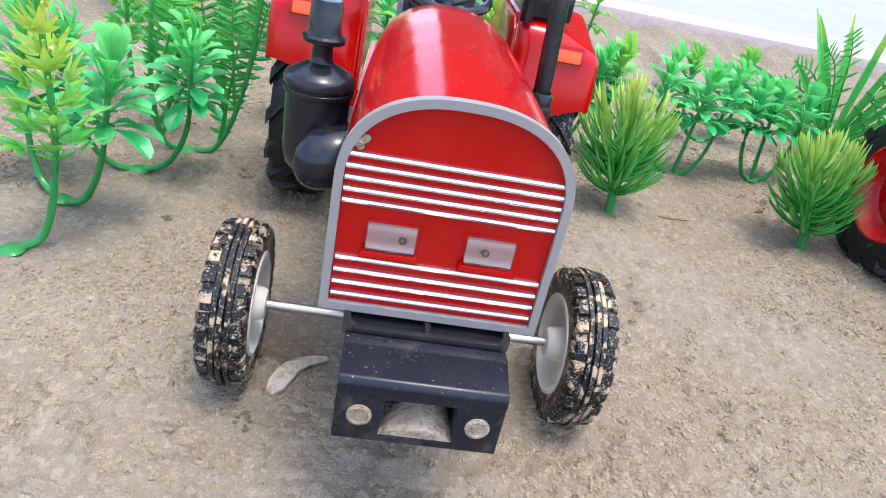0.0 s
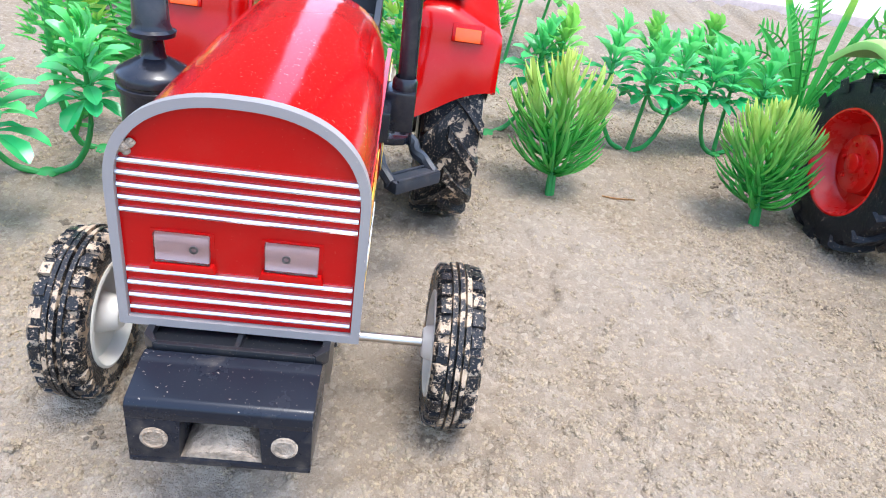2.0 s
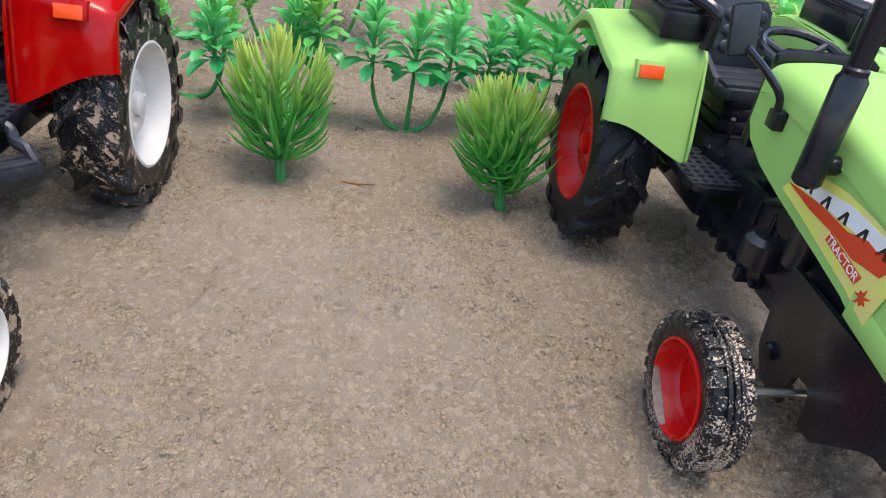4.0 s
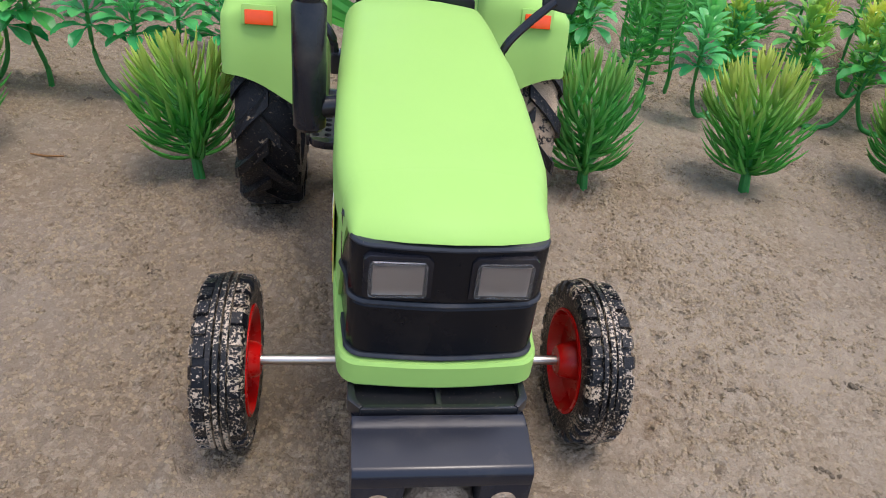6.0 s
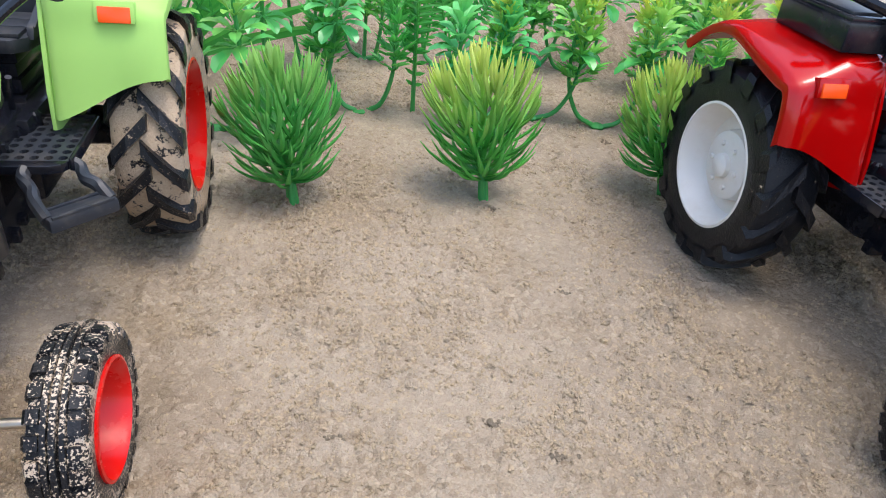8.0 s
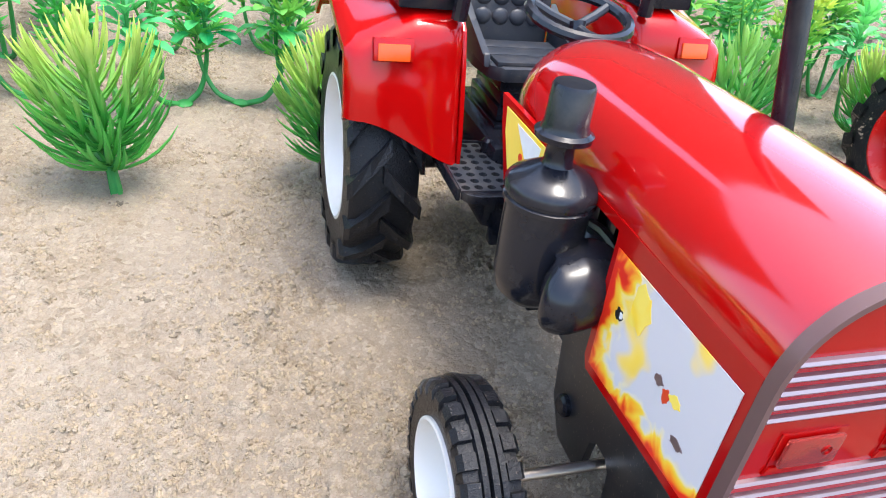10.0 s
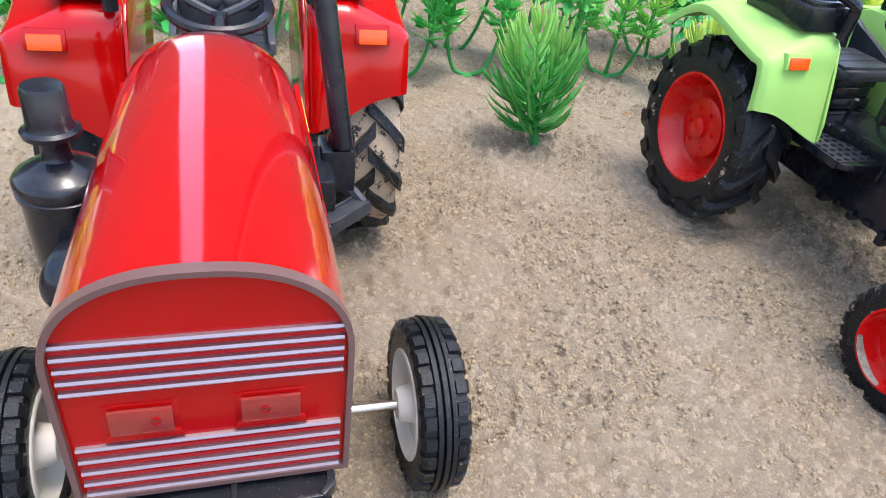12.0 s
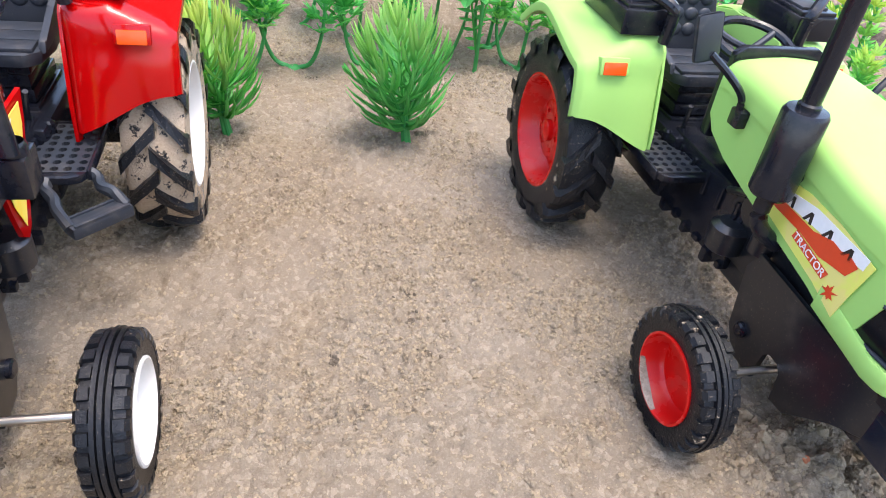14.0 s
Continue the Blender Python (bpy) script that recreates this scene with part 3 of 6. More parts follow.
def front_wheel(parent, x, y, tyre_mat, rim_mat, note):
    s = 1 if x > 0 else -1
    R, W = 0.0245, 0.0066
    q, g = W / 0.0095, 0.0245 / 0.0228
    bm = bmesh.new()
    prof = [(0.0142, -0.0085), (0.0185, -0.0095), (0.0206, -0.0083), (0.0210, -0.0048), (0.0210, -0.0040), (0.0224, -0.0036), (0.0224, -0.0019),
            (0.0210, -0.0015), (0.0210, -0.0012), (0.0228, -0.0009), (0.0228, 0.0009), (0.0210, 0.0012), (0.0210, 0.0015), (0.0224, 0.0019),
            (0.0224, 0.0036), (0.0210, 0.0040), (0.0210, 0.0048), (0.0206, 0.0083), (0.0185, 0.0095), (0.0142, 0.0085), (0.0142, -0.0085)]
    lathe(bm, [(r * g, h * q) for r, h in prof], "x", n=56, cap=False)
    tyre = part("front_wheel", bm, M_RUB_LIGHT if tyre_mat is M_RUB_MID else tyre_mat, parent, note)
    tyre.matrix_basis = pose(x, y, R - 0.0012)

    def rows_of(side):
        wid = 0.080
        return [[Vector((side * x0, g * rr * math.cos(aa), g * rr * math.sin(aa))) for rr, aa in ((r0, -wid), (r1, -wid * 0.85), (r1, wid * 0.85), (r0, wid))]
                for x0, r0, r1 in ((0.0042 * q, 0.0203, 0.0222), (W - 0.0010, 0.0200, 0.0220), (W + 0.0001, 0.0188, 0.0206))]
    add_lugs(tyre, "front", rows_of, 26, tyre_mat)
    bm = bmesh.new()
    e = W - 0.0008
    lathe(bm, [(0.0156, e - 0.002), (0.0156, e + 0.0008), (0.0148, e + 0.0010), (0.0142, e), (0.0136, e - 0.0055), (0.0125, e - 0.0072), (0.0060, e - 0.0080),
               (0.0, e - 0.0081)], "x", n=40, cap=False)
    lathe(bm, [(0.0156, -e + 0.002), (0.0156, -e - 0.0006), (0.0148, -e - 0.0008), (0.0142, -e + 0.0002), (0.0130, -e + 0.0030), (0.0060, -e + 0.0036),
               (0.0048, -e - 0.0016), (0.0040, -e - 0.0026), (0.0, -e - 0.0026)], "x", n=40, cap=False)
    bmesh.ops.transform(bm, matrix=pose(0, 0, 0, 0, 0, 0 if s > 0 else 180), verts=bm.verts)
    part("rim", bm, rim_mat, tyre)
    if s < 0 and rim_mat is M_REDRIM:
        bm = bmesh.new()
        secs = []
        for k in range(9):
            a = radians(265 + 10 * k)
            w = math.sin(math.pi * (k + 0.5) / 9)
            secs.append([Vector((-(e + 0.0011), 0.0146 * math.cos(a), 0.0146 * math.sin(a))), Vector((-(e + 0.0002), 0.0139 * math.cos(a), 0.0139 * math.sin(a))),
                         Vector((-(e - 0.0016 * w), (0.0139 - 0.0005 * w) * math.cos(a), (0.0139 - 0.0005 * w) * math.sin(a))), Vector((-(e - 0.0016 * w), 0.0143 * math.cos(a), 0.0143 * math.sin(a)))])
        loft(bm, secs)
        part("caked_sand", bm, M_DUST, tyre, "dry sand caked in the rim")
    return tyre


# ---- shared chassis ----
def perforated(bm, x0, x1, y0, y1, z, th, nx, ny):
    """A plate with a grid of round holes right through it."""
    dx, dy = (x1 - x0) / nx, (y1 - y0) / ny
    n = 8
    for i in range(nx):
        for j in range(ny):
            cx, cy = x0 + (i + 0.5) * dx, y0 + (j + 0.5) * dy
            outer = [(cx + dx * 0.5 * px, cy + dy * 0.5 * py) for px, py in ((1, 0), (1, 1), (0, 1), (-1, 1), (-1, 0), (-1, -1), (0, -1), (1, -1))]
            inner = [(cx + dx * 0.34 * math.cos(k * math.pi / 4), cy + dy * 0.34 * math.sin(k * math.pi / 4)) for k in range(n)]
            o = [bm.verts.new((*p, z)) for p in outer]
            a = [bm.verts.new((*p, z)) for p in inner]
            b = [bm.verts.new((*p, z - th)) for p in inner]
            for k in range(n):
                q = (k + 1) % n
                bm.faces.new((o[k], o[q], a[q], a[k]))
                bm.faces.new((a[k], a[q], b[q], b[k]))


def fender(root, s, mat, at=(0, 0, 0)):
    """Mudguard: front panel, top and tail in one moulded sheet, with its inner cheek and outer skirt."""
    xo, xi = 0.0645 * s, 0.0295 * s
    keys = []
    for yo, zo, zi, fold in ((-0.0400, 0.0690, 0.0560, -0.0042), (-0.0394, 0.0735, 0.0650, -0.0026), (-0.0385, 0.0785, 0.0745, -0.0012), (-0.0372, 0.0835, 0.0838, 0.0),
                             (-0.0350, 0.0882, 0.0945, 0.0), (-0.0300, 0.0906, 0.0992, 0.0), (-0.0190, 0.0930, 0.1005, 0.0), (0.0060, 0.0985, 0.1005, 0.0), (0.0220, 0.0950, 0.0970, 0.0), (0.0380, 0.0840, 0.0860, 0.0)):
        row = []
        for k in range(25):
            u = k / 24
            if zo < 0.084:
                v = min(1.0, max(0.0, u - 0.10) / 0.86)
                drop = 0.55 * v ** 1.5 + 0.45 * v * v * (3 - 2 * v)
            else:
                drop = min(1.0, u * 1.7)
            # the panel bulges a little, its two side edges are rolled back
            bulge = -0.0016 * (1 - (2 * u - 1) ** 4) if yo < -0.03 else 0.0
            roll = 0.0016 * max(0.0, 1 - u / 0.07) ** 2 + 0.0012 * max(0.0, (u - 0.95) / 0.05) ** 2
            row.append(Vector((xo + (xi - xo) * u, yo + bulge + roll + fold * max(0.0, u - 0.4) / 0.6, zo + (zi - zo) * drop - (roll if yo > -0.033 else 0.0))))
        keys.append(row)
    cols = [bend(col, 4) for col in zip(*keys)]
    rows = [list(r) for r in zip(*cols)]
    bm = plate(rows, 0.0012, ((xo + xi) / 2, 0.0, 0.050))
    f = part("fender", bm, mat, root, smooth=50)
    bm = bmesh.new()
    prism(bm, [(-0.0440, 0.0525), (-0.0425, 0.0640), (-0.0370, 0.0840), (-0.0335, 0.0945), (-0.0285, 0.0985), (0.0070, 0.0995), (0.0220, 0.0960), (0.0370, 0.0850),
               (0.0300, 0.0600), (0.0100, 0.0440), (-0.0250, 0.0470)], "x", xi - 0.0001 * s, xi - 0.0014 * s, 0.0004)
    part("cheek", bm, mat, f)
    # outer skirt, a narrow strip turned towards the wheel
    edge = [(p.y, p.z) for p in cols[0]]
    inner = []
    for ey, ez in edge:
        d = Vector((-ey, 0.043 - ez)).normalized()
        inner.append((ey + d.x * 0.0036, ez + d.y * 0.0036))
    bm = bmesh.new()
    secs = [[Vector((xo, a[0], a[1])), Vector((xo + 0.0004 * s, (a[0] + b[0]) / 2, (a[1] + b[1]) / 2)), Vector((xo - 0.0001 * s, b[0], b[1])), Vector((xo - 0.0013 * s, b[0], b[1])), Vector((xo - 0.0013 * s, a[0], a[1]))]
            for a, b in zip(edge, inner)]
    loft(bm, secs)
    part("lip", bm, mat, f)
    bm = bmesh.new()
    box(bm, (0.0510 * s, -0.0368, 0.0893), (0.0120, 0.0040, 0.0068), 0.0007, (-14, 0, 0))
    h = part("indicator_housing", bm, mat, f)
    bm = bmesh.new()
    box(bm, (0.0510 * s, -0.0388, 0.0890), (0.0095, 0.0016, 0.0048), 0.0004, (-14, 0, 0))
    ind = part("indicator", bm, M_ORANGE, f, "orange indicator reflector")
    # tool box on the mudguard with its bent grab rail
    bm = bmesh.new()
    box(bm, (0.0400 * s, -0.0130, 0.1050), (0.0190, 0.0390, 0.0100), 0.0010)
    box(bm, (0.0400 * s, -0.0130, 0.1106), (0.0165, 0.0360, 0.0020), 0.0006)
    bx = part("fender_box", bm, M_BLACK, root, "black box on the fender")
    bm = bmesh.new()
    box(bm, (0.0400 * s, -0.0130, 0.1120), (0.0120, 0.0290, 0.0010), 0.0003)
    part("lid_panel", bm, M_GREYBLK, bx)
    bm = bmesh.new()
    tube(bm, bend([(0.0318 * s, -0.0350, 0.0985), (0.0316 * s, -0.0358, 0.1085), (0.0335 * s, -0.0350, 0.1130), (0.0420 * s, -0.0270, 0.1165), (0.0500 * s, -0.0170, 0.1195), (0.0540 * s, -0.0060, 0.1205)], 5), 0.0024, 10)
    rail = part("grab_rail", bm, M_BLACK, root)
    # the two mudguards sit a little unevenly on the toy
    for ob in (f, bx, rail):
        ob.matrix_basis = pose(*at)
    return f


def chassis(root, tyre_f, tyre_r, rim, note_f, note_r, body, weight):
    for s in (1, -1):
        rear_wheel(root, 0.0503 * s, tyre_r[s > 0], rim, note_r)
        front_wheel(root, 0.0508 * s, -0.137, tyre_f, rim, note_f)
    bm = bmesh.new()
    lathe(bm, [(0.0014, -0.046), (0.0014, 0.046)], "x", (0, -0.137, 0.0233), 14)
    part("front_axle", bm, M_AXLE, root, "bare steel rod axle")
    bm = bmesh.new()
    lathe(bm, [(0.0075, -0.037), (0.0075, -0.020), (0.0110, -0.016), (0.0110, 0.016), (0.0075, 0.020), (0.0075, 0.037)], "x", (0, 0, 0.042), 24)
    box(bm, (0, -0.012, 0.046), (0.034, 0.060, 0.030), 0.003)
    box(bm, (0, 0.024, 0.040), (0.020, 0.020, 0.022), 0.002)
    part("rear_axle_housing", bm, M_BLACK, root)
    # gearbox and engine with ribs and fittings
    bm = bmesh.new()
    box(bm, (0, -0.062, 0.046), (0.026, 0.060, 0.032), 0.002)
    gb = part("gearbox", bm, M_BLACK, root)
    for k in range(6):
        bm = bmesh.new()
        deep = (0.0030, 0.0062, 0.0026, 0.0048, 0.0034, 0.0056)[k]
        box(bm, (0, -0.090 + k * 0.009, 0.0332 - deep * 0.5), (0.0285 + 0.0012 * (k % 2), 0.0030 + 0.0007 * (k % 3), deep), 0.0007)
        part("rib", bm, M_BLACK, gb)
    for k in range(5):
        bm = bmesh.new()
        box(bm, (0, -0.088 + k * 0.011, 0.054), (0.0285, 0.0025, 0.010), 0.0005)
        part("rib", bm, M_BLACK, gb)
    bm = bmesh.new()
    box(bm, (0, -0.112, 0.056), (0.024, 0.056, 0.040), 0.002)
    for s in (1, -1):
        lathe(bm, [(0.0060, 0.0), (0.0075, 0.001), (0.0075, 0.010), (0.0050, 0.012)], "z", (0.0145 * s, -0.090, 0.040), 18)
        lathe(bm, [(0.0045, 0.0), (0.0045, 0.016), (0.0030, 0.018)], "z", (0.0150 * s, -0.108, 0.052), 14)
        lathe(bm, [(0.0055, 0.0), (0.0065, 0.003), (0.0055, 0.006)], "x", (0.0105 * s + (-0.006 if s < 0 else 0), -0.098, 0.062), 16)
        tube(bm, bend([(0.0135 * s, -0.080, 0.060), (0.0165 * s, -0.092, 0.066), (0.0150 * s, -0.110, 0.071), (0.0140 * s, -0.125, 0.068)], 4), 0.0014, 8)
        for k in range(4):
            box(bm, (0.0125 * s, -0.120 + k * 0.008, 0.072), (0.004, 0.0035, 0.010), 0.0006)
        for k in range(3):
            box(bm, (0.0135 * s, -0.1265 + k * 0.0055, 0.0330), (0.006, 0.0032, 0.012), 0.0006)
    box(bm, (0, -0.112, 0.0330), (0.020, 0.050, 0.012), 0.0015)
    part("engine_block", bm, M_BLACKSAND, root, "black moulded engine block with sand grains")
    # front support cheeks, notched over the axle
    for s in (1, -1):
        bm = bmesh.new()
        prism(bm, [(-0.176, 0.051), (-0.112, 0.054), (-0.108, 0.046), (-0.112, 0.022), (-0.119, 0.0135), (-0.1315, 0.0135), (-0.1320, 0.0260), (-0.1345, 0.0285), (-0.1395, 0.0285),
                   (-0.1420, 0.0260), (-0.1425, 0.0150), (-0.150, 0.0160), (-0.165, 0.0300), (-0.176, 0.0360)], "x", 0.0175 * s, 0.0155 * s, 0.0004)
        ch = part("front_support", bm, M_BLACKSAND, root, "black support cheek, dusted with sand")
        bm = bmesh.new()
        lathe(bm, [(0.0030, 0.0), (0.0030, 0.0016), (0.0022, 0.0022), (0.0, 0.0022)] if s > 0 else [(0.0030, 0.0), (0.0030, -0.0016), (0.0022, -0.0022), (0.0, -0.0022)], "x",
              (0.0172 * s, -0.119, 0.0250), 16, False)
        part("boss", bm, M_BLACK, ch)
    bm = bmesh.new()
    box(bm, (0, -0.143, 0.040), (0.031, 0.062, 0.020), 0.002)
    part("front_bolster", bm, M_BLACK, root)
    # nose weight block with the two hitch holes
    bm = bmesh.new()
    prism(bm, [(-0.176, 0.0500), (-0.1838, 0.0508), (-0.1842, 0.0522), (-0.1868, 0.0513), (-0.1960, 0.0500), (-0.1972, 0.0488), (-0.1972, 0.0455), (-0.176, 0.0455)], "x", -0.0182, 0.0182, 0.0005)
    w = part("nose_weight", bm, weight, root, "black nose weight block")
    for s in (1, -1):
        bm = bmesh.new()
        prism(bm, [(0.0082 * s, 0.0344), (0.0182 * s, 0.0344), (0.0182 * s, 0.0458), (0.0076 * s, 0.0458)] if s > 0 else
              [(0.0182 * s, 0.0344), (0.0082 * s, 0.0344), (0.0076 * s, 0.0458), (0.0182 * s, 0.0458)], "y", -0.1971, -0.1762, 0.0004)
        part("weight_cheek", bm, weight, w)
    bm = bmesh.new()
    box(bm, (0, -0.1866, 0.0345), (0.0364, 0.0212, 0.0016), 0.0004)
    part("weight_base", bm, weight, w)
    bm = bmesh.new()
    box(bm, (0, -0.1775, 0.0405), (0.0165, 0.0030, 0.0105), 0.0003)
    part("weight_back", bm, weight, w)
    bm = bmesh.new()
    secs = []
    for k in range(9):
        yy = -0.1966 + 0.0172 * k / 8
        top = 0.0354 + 0.0062 * math.sin(math.pi * min(1.0, 0.08 + 0.75 * k / 8)) ** 0.8
        secs.append([Vector((px, yy, 0.0353 + (top - 0.0353) * (1 - abs(px / 0.0082) ** 2.4) * (1 + 0.12 * math.sin(px * 900 + k)))) for px in (-0.0081, -0.006, -0.004, -0.002, 0.0, 0.002, 0.004, 0.006, 0.0081)]
                    + [Vector((0.0081, yy, 0.0350)), Vector((-0.0081, yy, 0.0350))])
    loft(bm, secs)
    part("caked_sand", bm, M_DUST, w, "mound of dry sand in the hollow of the weight")
    for s in (1, -1):
        bm = bmesh.new()
        lathe(bm, [(0.0027, -0.1968), (0.0027, -0.1976), (0.0021, -0.1978), (0.0019, -0.1974), (0.0, -0.1975)], "y", (0.0128 * s, 0, 0.0408), 20, False)
        part("hitch_hole", bm, M_DUST, w, "round hole packed with sand")
    bm = bmesh.new()
    prism(bm, [(-0.0190, -0.1740), (0.0190, -0.1740), (0.0190, -0.1810), (0.0165, -0.1836), (-0.0165, -0.1836), (-0.0190, -0.1810)], "z", 0.0500, 0.0516)
    prism(bm, [(-0.0165, -0.1824), (0.0165, -0.1824), (0.0165, -0.1838), (-0.0165, -0.1838)], "z", 0.0512, 0.0534, 0.0003)
    box(bm, (0, -0.1785, 0.0520), (0.0012, 0.0085, 0.0024), 0.0003)
    for s in (1, -1):
        prism(bm, [(0.0178 * s, -0.1740), (0.0192 * s, -0.1740), (0.0192 * s, -0.1812), (0.0167 * s, -0.1838), (0.0157 * s, -0.1830), (0.0178 * s, -0.1808)], "z", 0.0505, 0.0537, 0.0003)
    part("radiator_lip", bm, M_BLACKSAND, root)
    # foot plates with drain holes, and the stirrup step
    for s in (1, -1):
        bm = bmesh.new()
        perforated(bm, min(0.0125 * s, 0.0330 * s), max(0.0125 * s, 0.0330 * s), -0.0615, -0.0275, 0.0562, 0.0016, 5, 8)
        bmesh.ops.remove_doubles(bm, verts=bm.verts, dist=0.00001)
        fp = part("foot_plate", bm, M_GREYBLK, root, "perforated grey-black foot plate")
        bm = bmesh.new()
        prism(bm, [(0.0125 * s, -0.0614), (0.0330 * s, -0.0614), (0.0315 * s, -0.0640), (0.0280 * s, -0.0655), (0.0125 * s, -0.0655)], "z", 0.0535, 0.0562, 0.0003)
        box(bm, (0.0336 * s, -0.0445, 0.0550), (0.0012, 0.0345, 0.0040), 0.0004)
        box(bm, (0.0228 * s, -0.0270, 0.0550), (0.0205, 0.0010, 0.0040), 0.0003)
        box(bm, (0.011 * s, -0.0465, 0.0470), (0.0040, 0.0360, 0.0130), 0.0008)
        part("plate_rim", bm, M_BLACK, fp)
    bm = bmesh.new()
    for pts in ([(0.0215, -0.0640, 0.0548), (0.0212, -0.0668, 0.0528), (0.0236, -0.0690, 0.0500), (0.0250, -0.0722, 0.0474), (0.0288, -0.0766, 0.0440)],
                [(0.0322, -0.0590, 0.0548), (0.0350, -0.0592, 0.0532), (0.0366, -0.0606, 0.0500), (0.0398, -0.0606, 0.0474), (0.0436, -0.0632, 0.0440)]):
        path = bend(pts, 5)
        tube(bm, path, 0.0019, 8, 1.25)
    st = part("stirrup", bm, M_GREYBLK, root, "grey-black stirrup step")
    bm = bmesh.new()
    box(bm, (0.0362, -0.0699, 0.0432), (0.0215, 0.0070, 0.0046), 0.0009, (0, 0, 42))
    for k in (-1, 1):
        box(bm, (0.0362 + 0.0020 * k, -0.0699 - 0.0022 * k, 0.0458), (0.0195, 0.0010, 0.0010), 0.0003, (0, 0, 42))
    part("tread_bar", bm, M_GREYBLK, st)
    # seat on its stepped pedestal
    bm = bmesh.new()
    for k, (w, d, z) in enumerate(((0.024, 0.034, 0.060), (0.022, 0.030, 0.0655), (0.020, 0.027, 0.0705), (0.022, 0.028, 0.0755))):
        box(bm, (0, -0.010, z), (w, d, 0.0050), 0.0009)
    for s in (1, -1):
        tube(bm, bend([(0.010 * s, -0.034, 0.055), (0.011 * s, -0.036, 0.066), (0.013 * s, -0.039, 0.074)], 4), 0.0010, 8)
        lathe(bm, [(0.0022, 0), (0.0022, 0.004), (0.0014, 0.005)], "z", (0.016 * s, -0.034, 0.0560), 12)
    part("pedestal", bm, M_BLACK, root)
    bm = bmesh.new()
    prism(bm, [(-0.0165, 0.004), (-0.0178, -0.012), (-0.0160, -0.0250), (-0.0120, -0.0290), (0.0120, -0.0290), (0.0160, -0.0250), (0.0178, -0.012), (0.0165, 0.004)], "z", 0.0775, 0.0825, 0.0016)
    for s in (1, -1):
        prism(bm, [(-0.0240, 0.0810), (0.0040, 0.0815), (0.0060, 0.0960), (-0.0030, 0.0905), (-0.0220, 0.0850)], "x", 0.0152 * s, 0.0176 * s, 0.0008)
    seat = part("seat", bm, M_GREYBLK, root, "grey-black padded seat cushion")
    for j in range(3):
        bm = bmesh.new()
        box(bm, (0, -0.0225 + j * 0.0088, 0.0829), (0.0285, 0.0085, 0.0020), 0.0009)
        part("pad", bm, M_GREYBLK, seat)
    lean = Matrix.Translation((0, 0.0040, 0.0820)) @ Matrix.Rotation(radians(-12), 4, "X")
    bm = bmesh.new()
    prism(bm, [(-0.0150, -0.001), (0.0150, -0.001), (0.0158, 0.014), (0.0150, 0.024), (0.0115, 0.0285), (-0.0115, 0.0285), (-0.0150, 0.024), (-0.0158, 0.014)], "y", 0.0, 0.0046, 0.0012)
    bm.transform(lean)
    rest = part("backrest", bm, M_GREYBLK, root, "grey-black quilted backrest")
    for i in range(4):
        for j in range(3):
            bm = bmesh.new()
            bmesh.ops.create_uvsphere(bm, u_segments=12, v_segments=8, radius=1.0)
            bm.transform(Matrix.Translation((-0.0099 + i * 0.0066, 0.0002, 0.0085 + j * 0.0066)) @ Matrix.Diagonal((0.0034, 0.0014, 0.0030, 1)))
            bm.transform(lean)
            part("pad", bm, M_GREYBLK, rest)


def steering(root, y, z, r, tilt):
    bm = bmesh.new()
    n = 28
    m = pose(0, y, z, tilt)
    pts = [m @ Vector((r * math.cos(2 * math.pi * k / n), r * math.sin(2 * math.pi * k / n), 0)) for k in range(n)]
    rings = []
    for k in range(n):
        a = 2 * math.pi * k / n
        ring = []
        for j in range(8):
            b = 2 * math.pi * j / 8
            rr = r + 0.0017 * math.cos(b)
            ring.append(bm.verts.new(m @ Vector((rr * math.cos(a), rr * math.sin(a), 0.0017 * math.sin(b)))))
        rings.append(ring)
    for k in range(n):
        A, B = rings[k], rings[(k + 1) % n]
        for j in range(8):
            bm.faces.new((A[j], A[(j + 1) % 8], B[(j + 1) % 8], B[j]))
    w = part("steering_wheel", bm, M_BLACK, root, "black three-spoke steering wheel")
    bm = bmesh.new()
    for k in range(3):
        a = 2 * math.pi * (k + 0.25) / 3
        tube(bm, [m @ Vector((0, 0, -0.0035)), m @ Vector((r * 0.55 * math.cos(a), r * 0.55 * math.sin(a), -0.002)), m @ Vector((r * math.cos(a), r * math.sin(a), 0))], 0.0014, 8)
    part("spokes", bm, M_GREYBLK, w)
    bm = bmesh.new()
    tube(bm, [m @ Vector((0, 0, -0.002)), (0, y - 0.006, z - 0.016), (0, y - 0.012, z - 0.034)], 0.0024, 10)
    part("column", bm, M_BLACK, root)


# ---- red tractor body ----
def arch(w, zb, zt, n=40, p=2.4):
    out = []
    for k in range(n + 1):
        a = math.pi * (1 - k / n)
        c, s = math.cos(a), math.sin(a)
        out.append((w * math.copysign(abs(c) ** (2 / p), c), zb + (zt - zb) * abs(s) ** (2 / p)))
    return out


def grille_outline(w, zb, zt, z0, inset=0.0):
    pts = [(-w + inset, z0 + inset)]
    pts += [(x * (w - inset) / w, z if z < zb + 1e-6 else zb + (z - zb) * (zt - inset - zb) / (zt - zb)) for x, z in arch(w, zb, zt)]
    pts.append((w - inset, z0 + inset))
    return pts


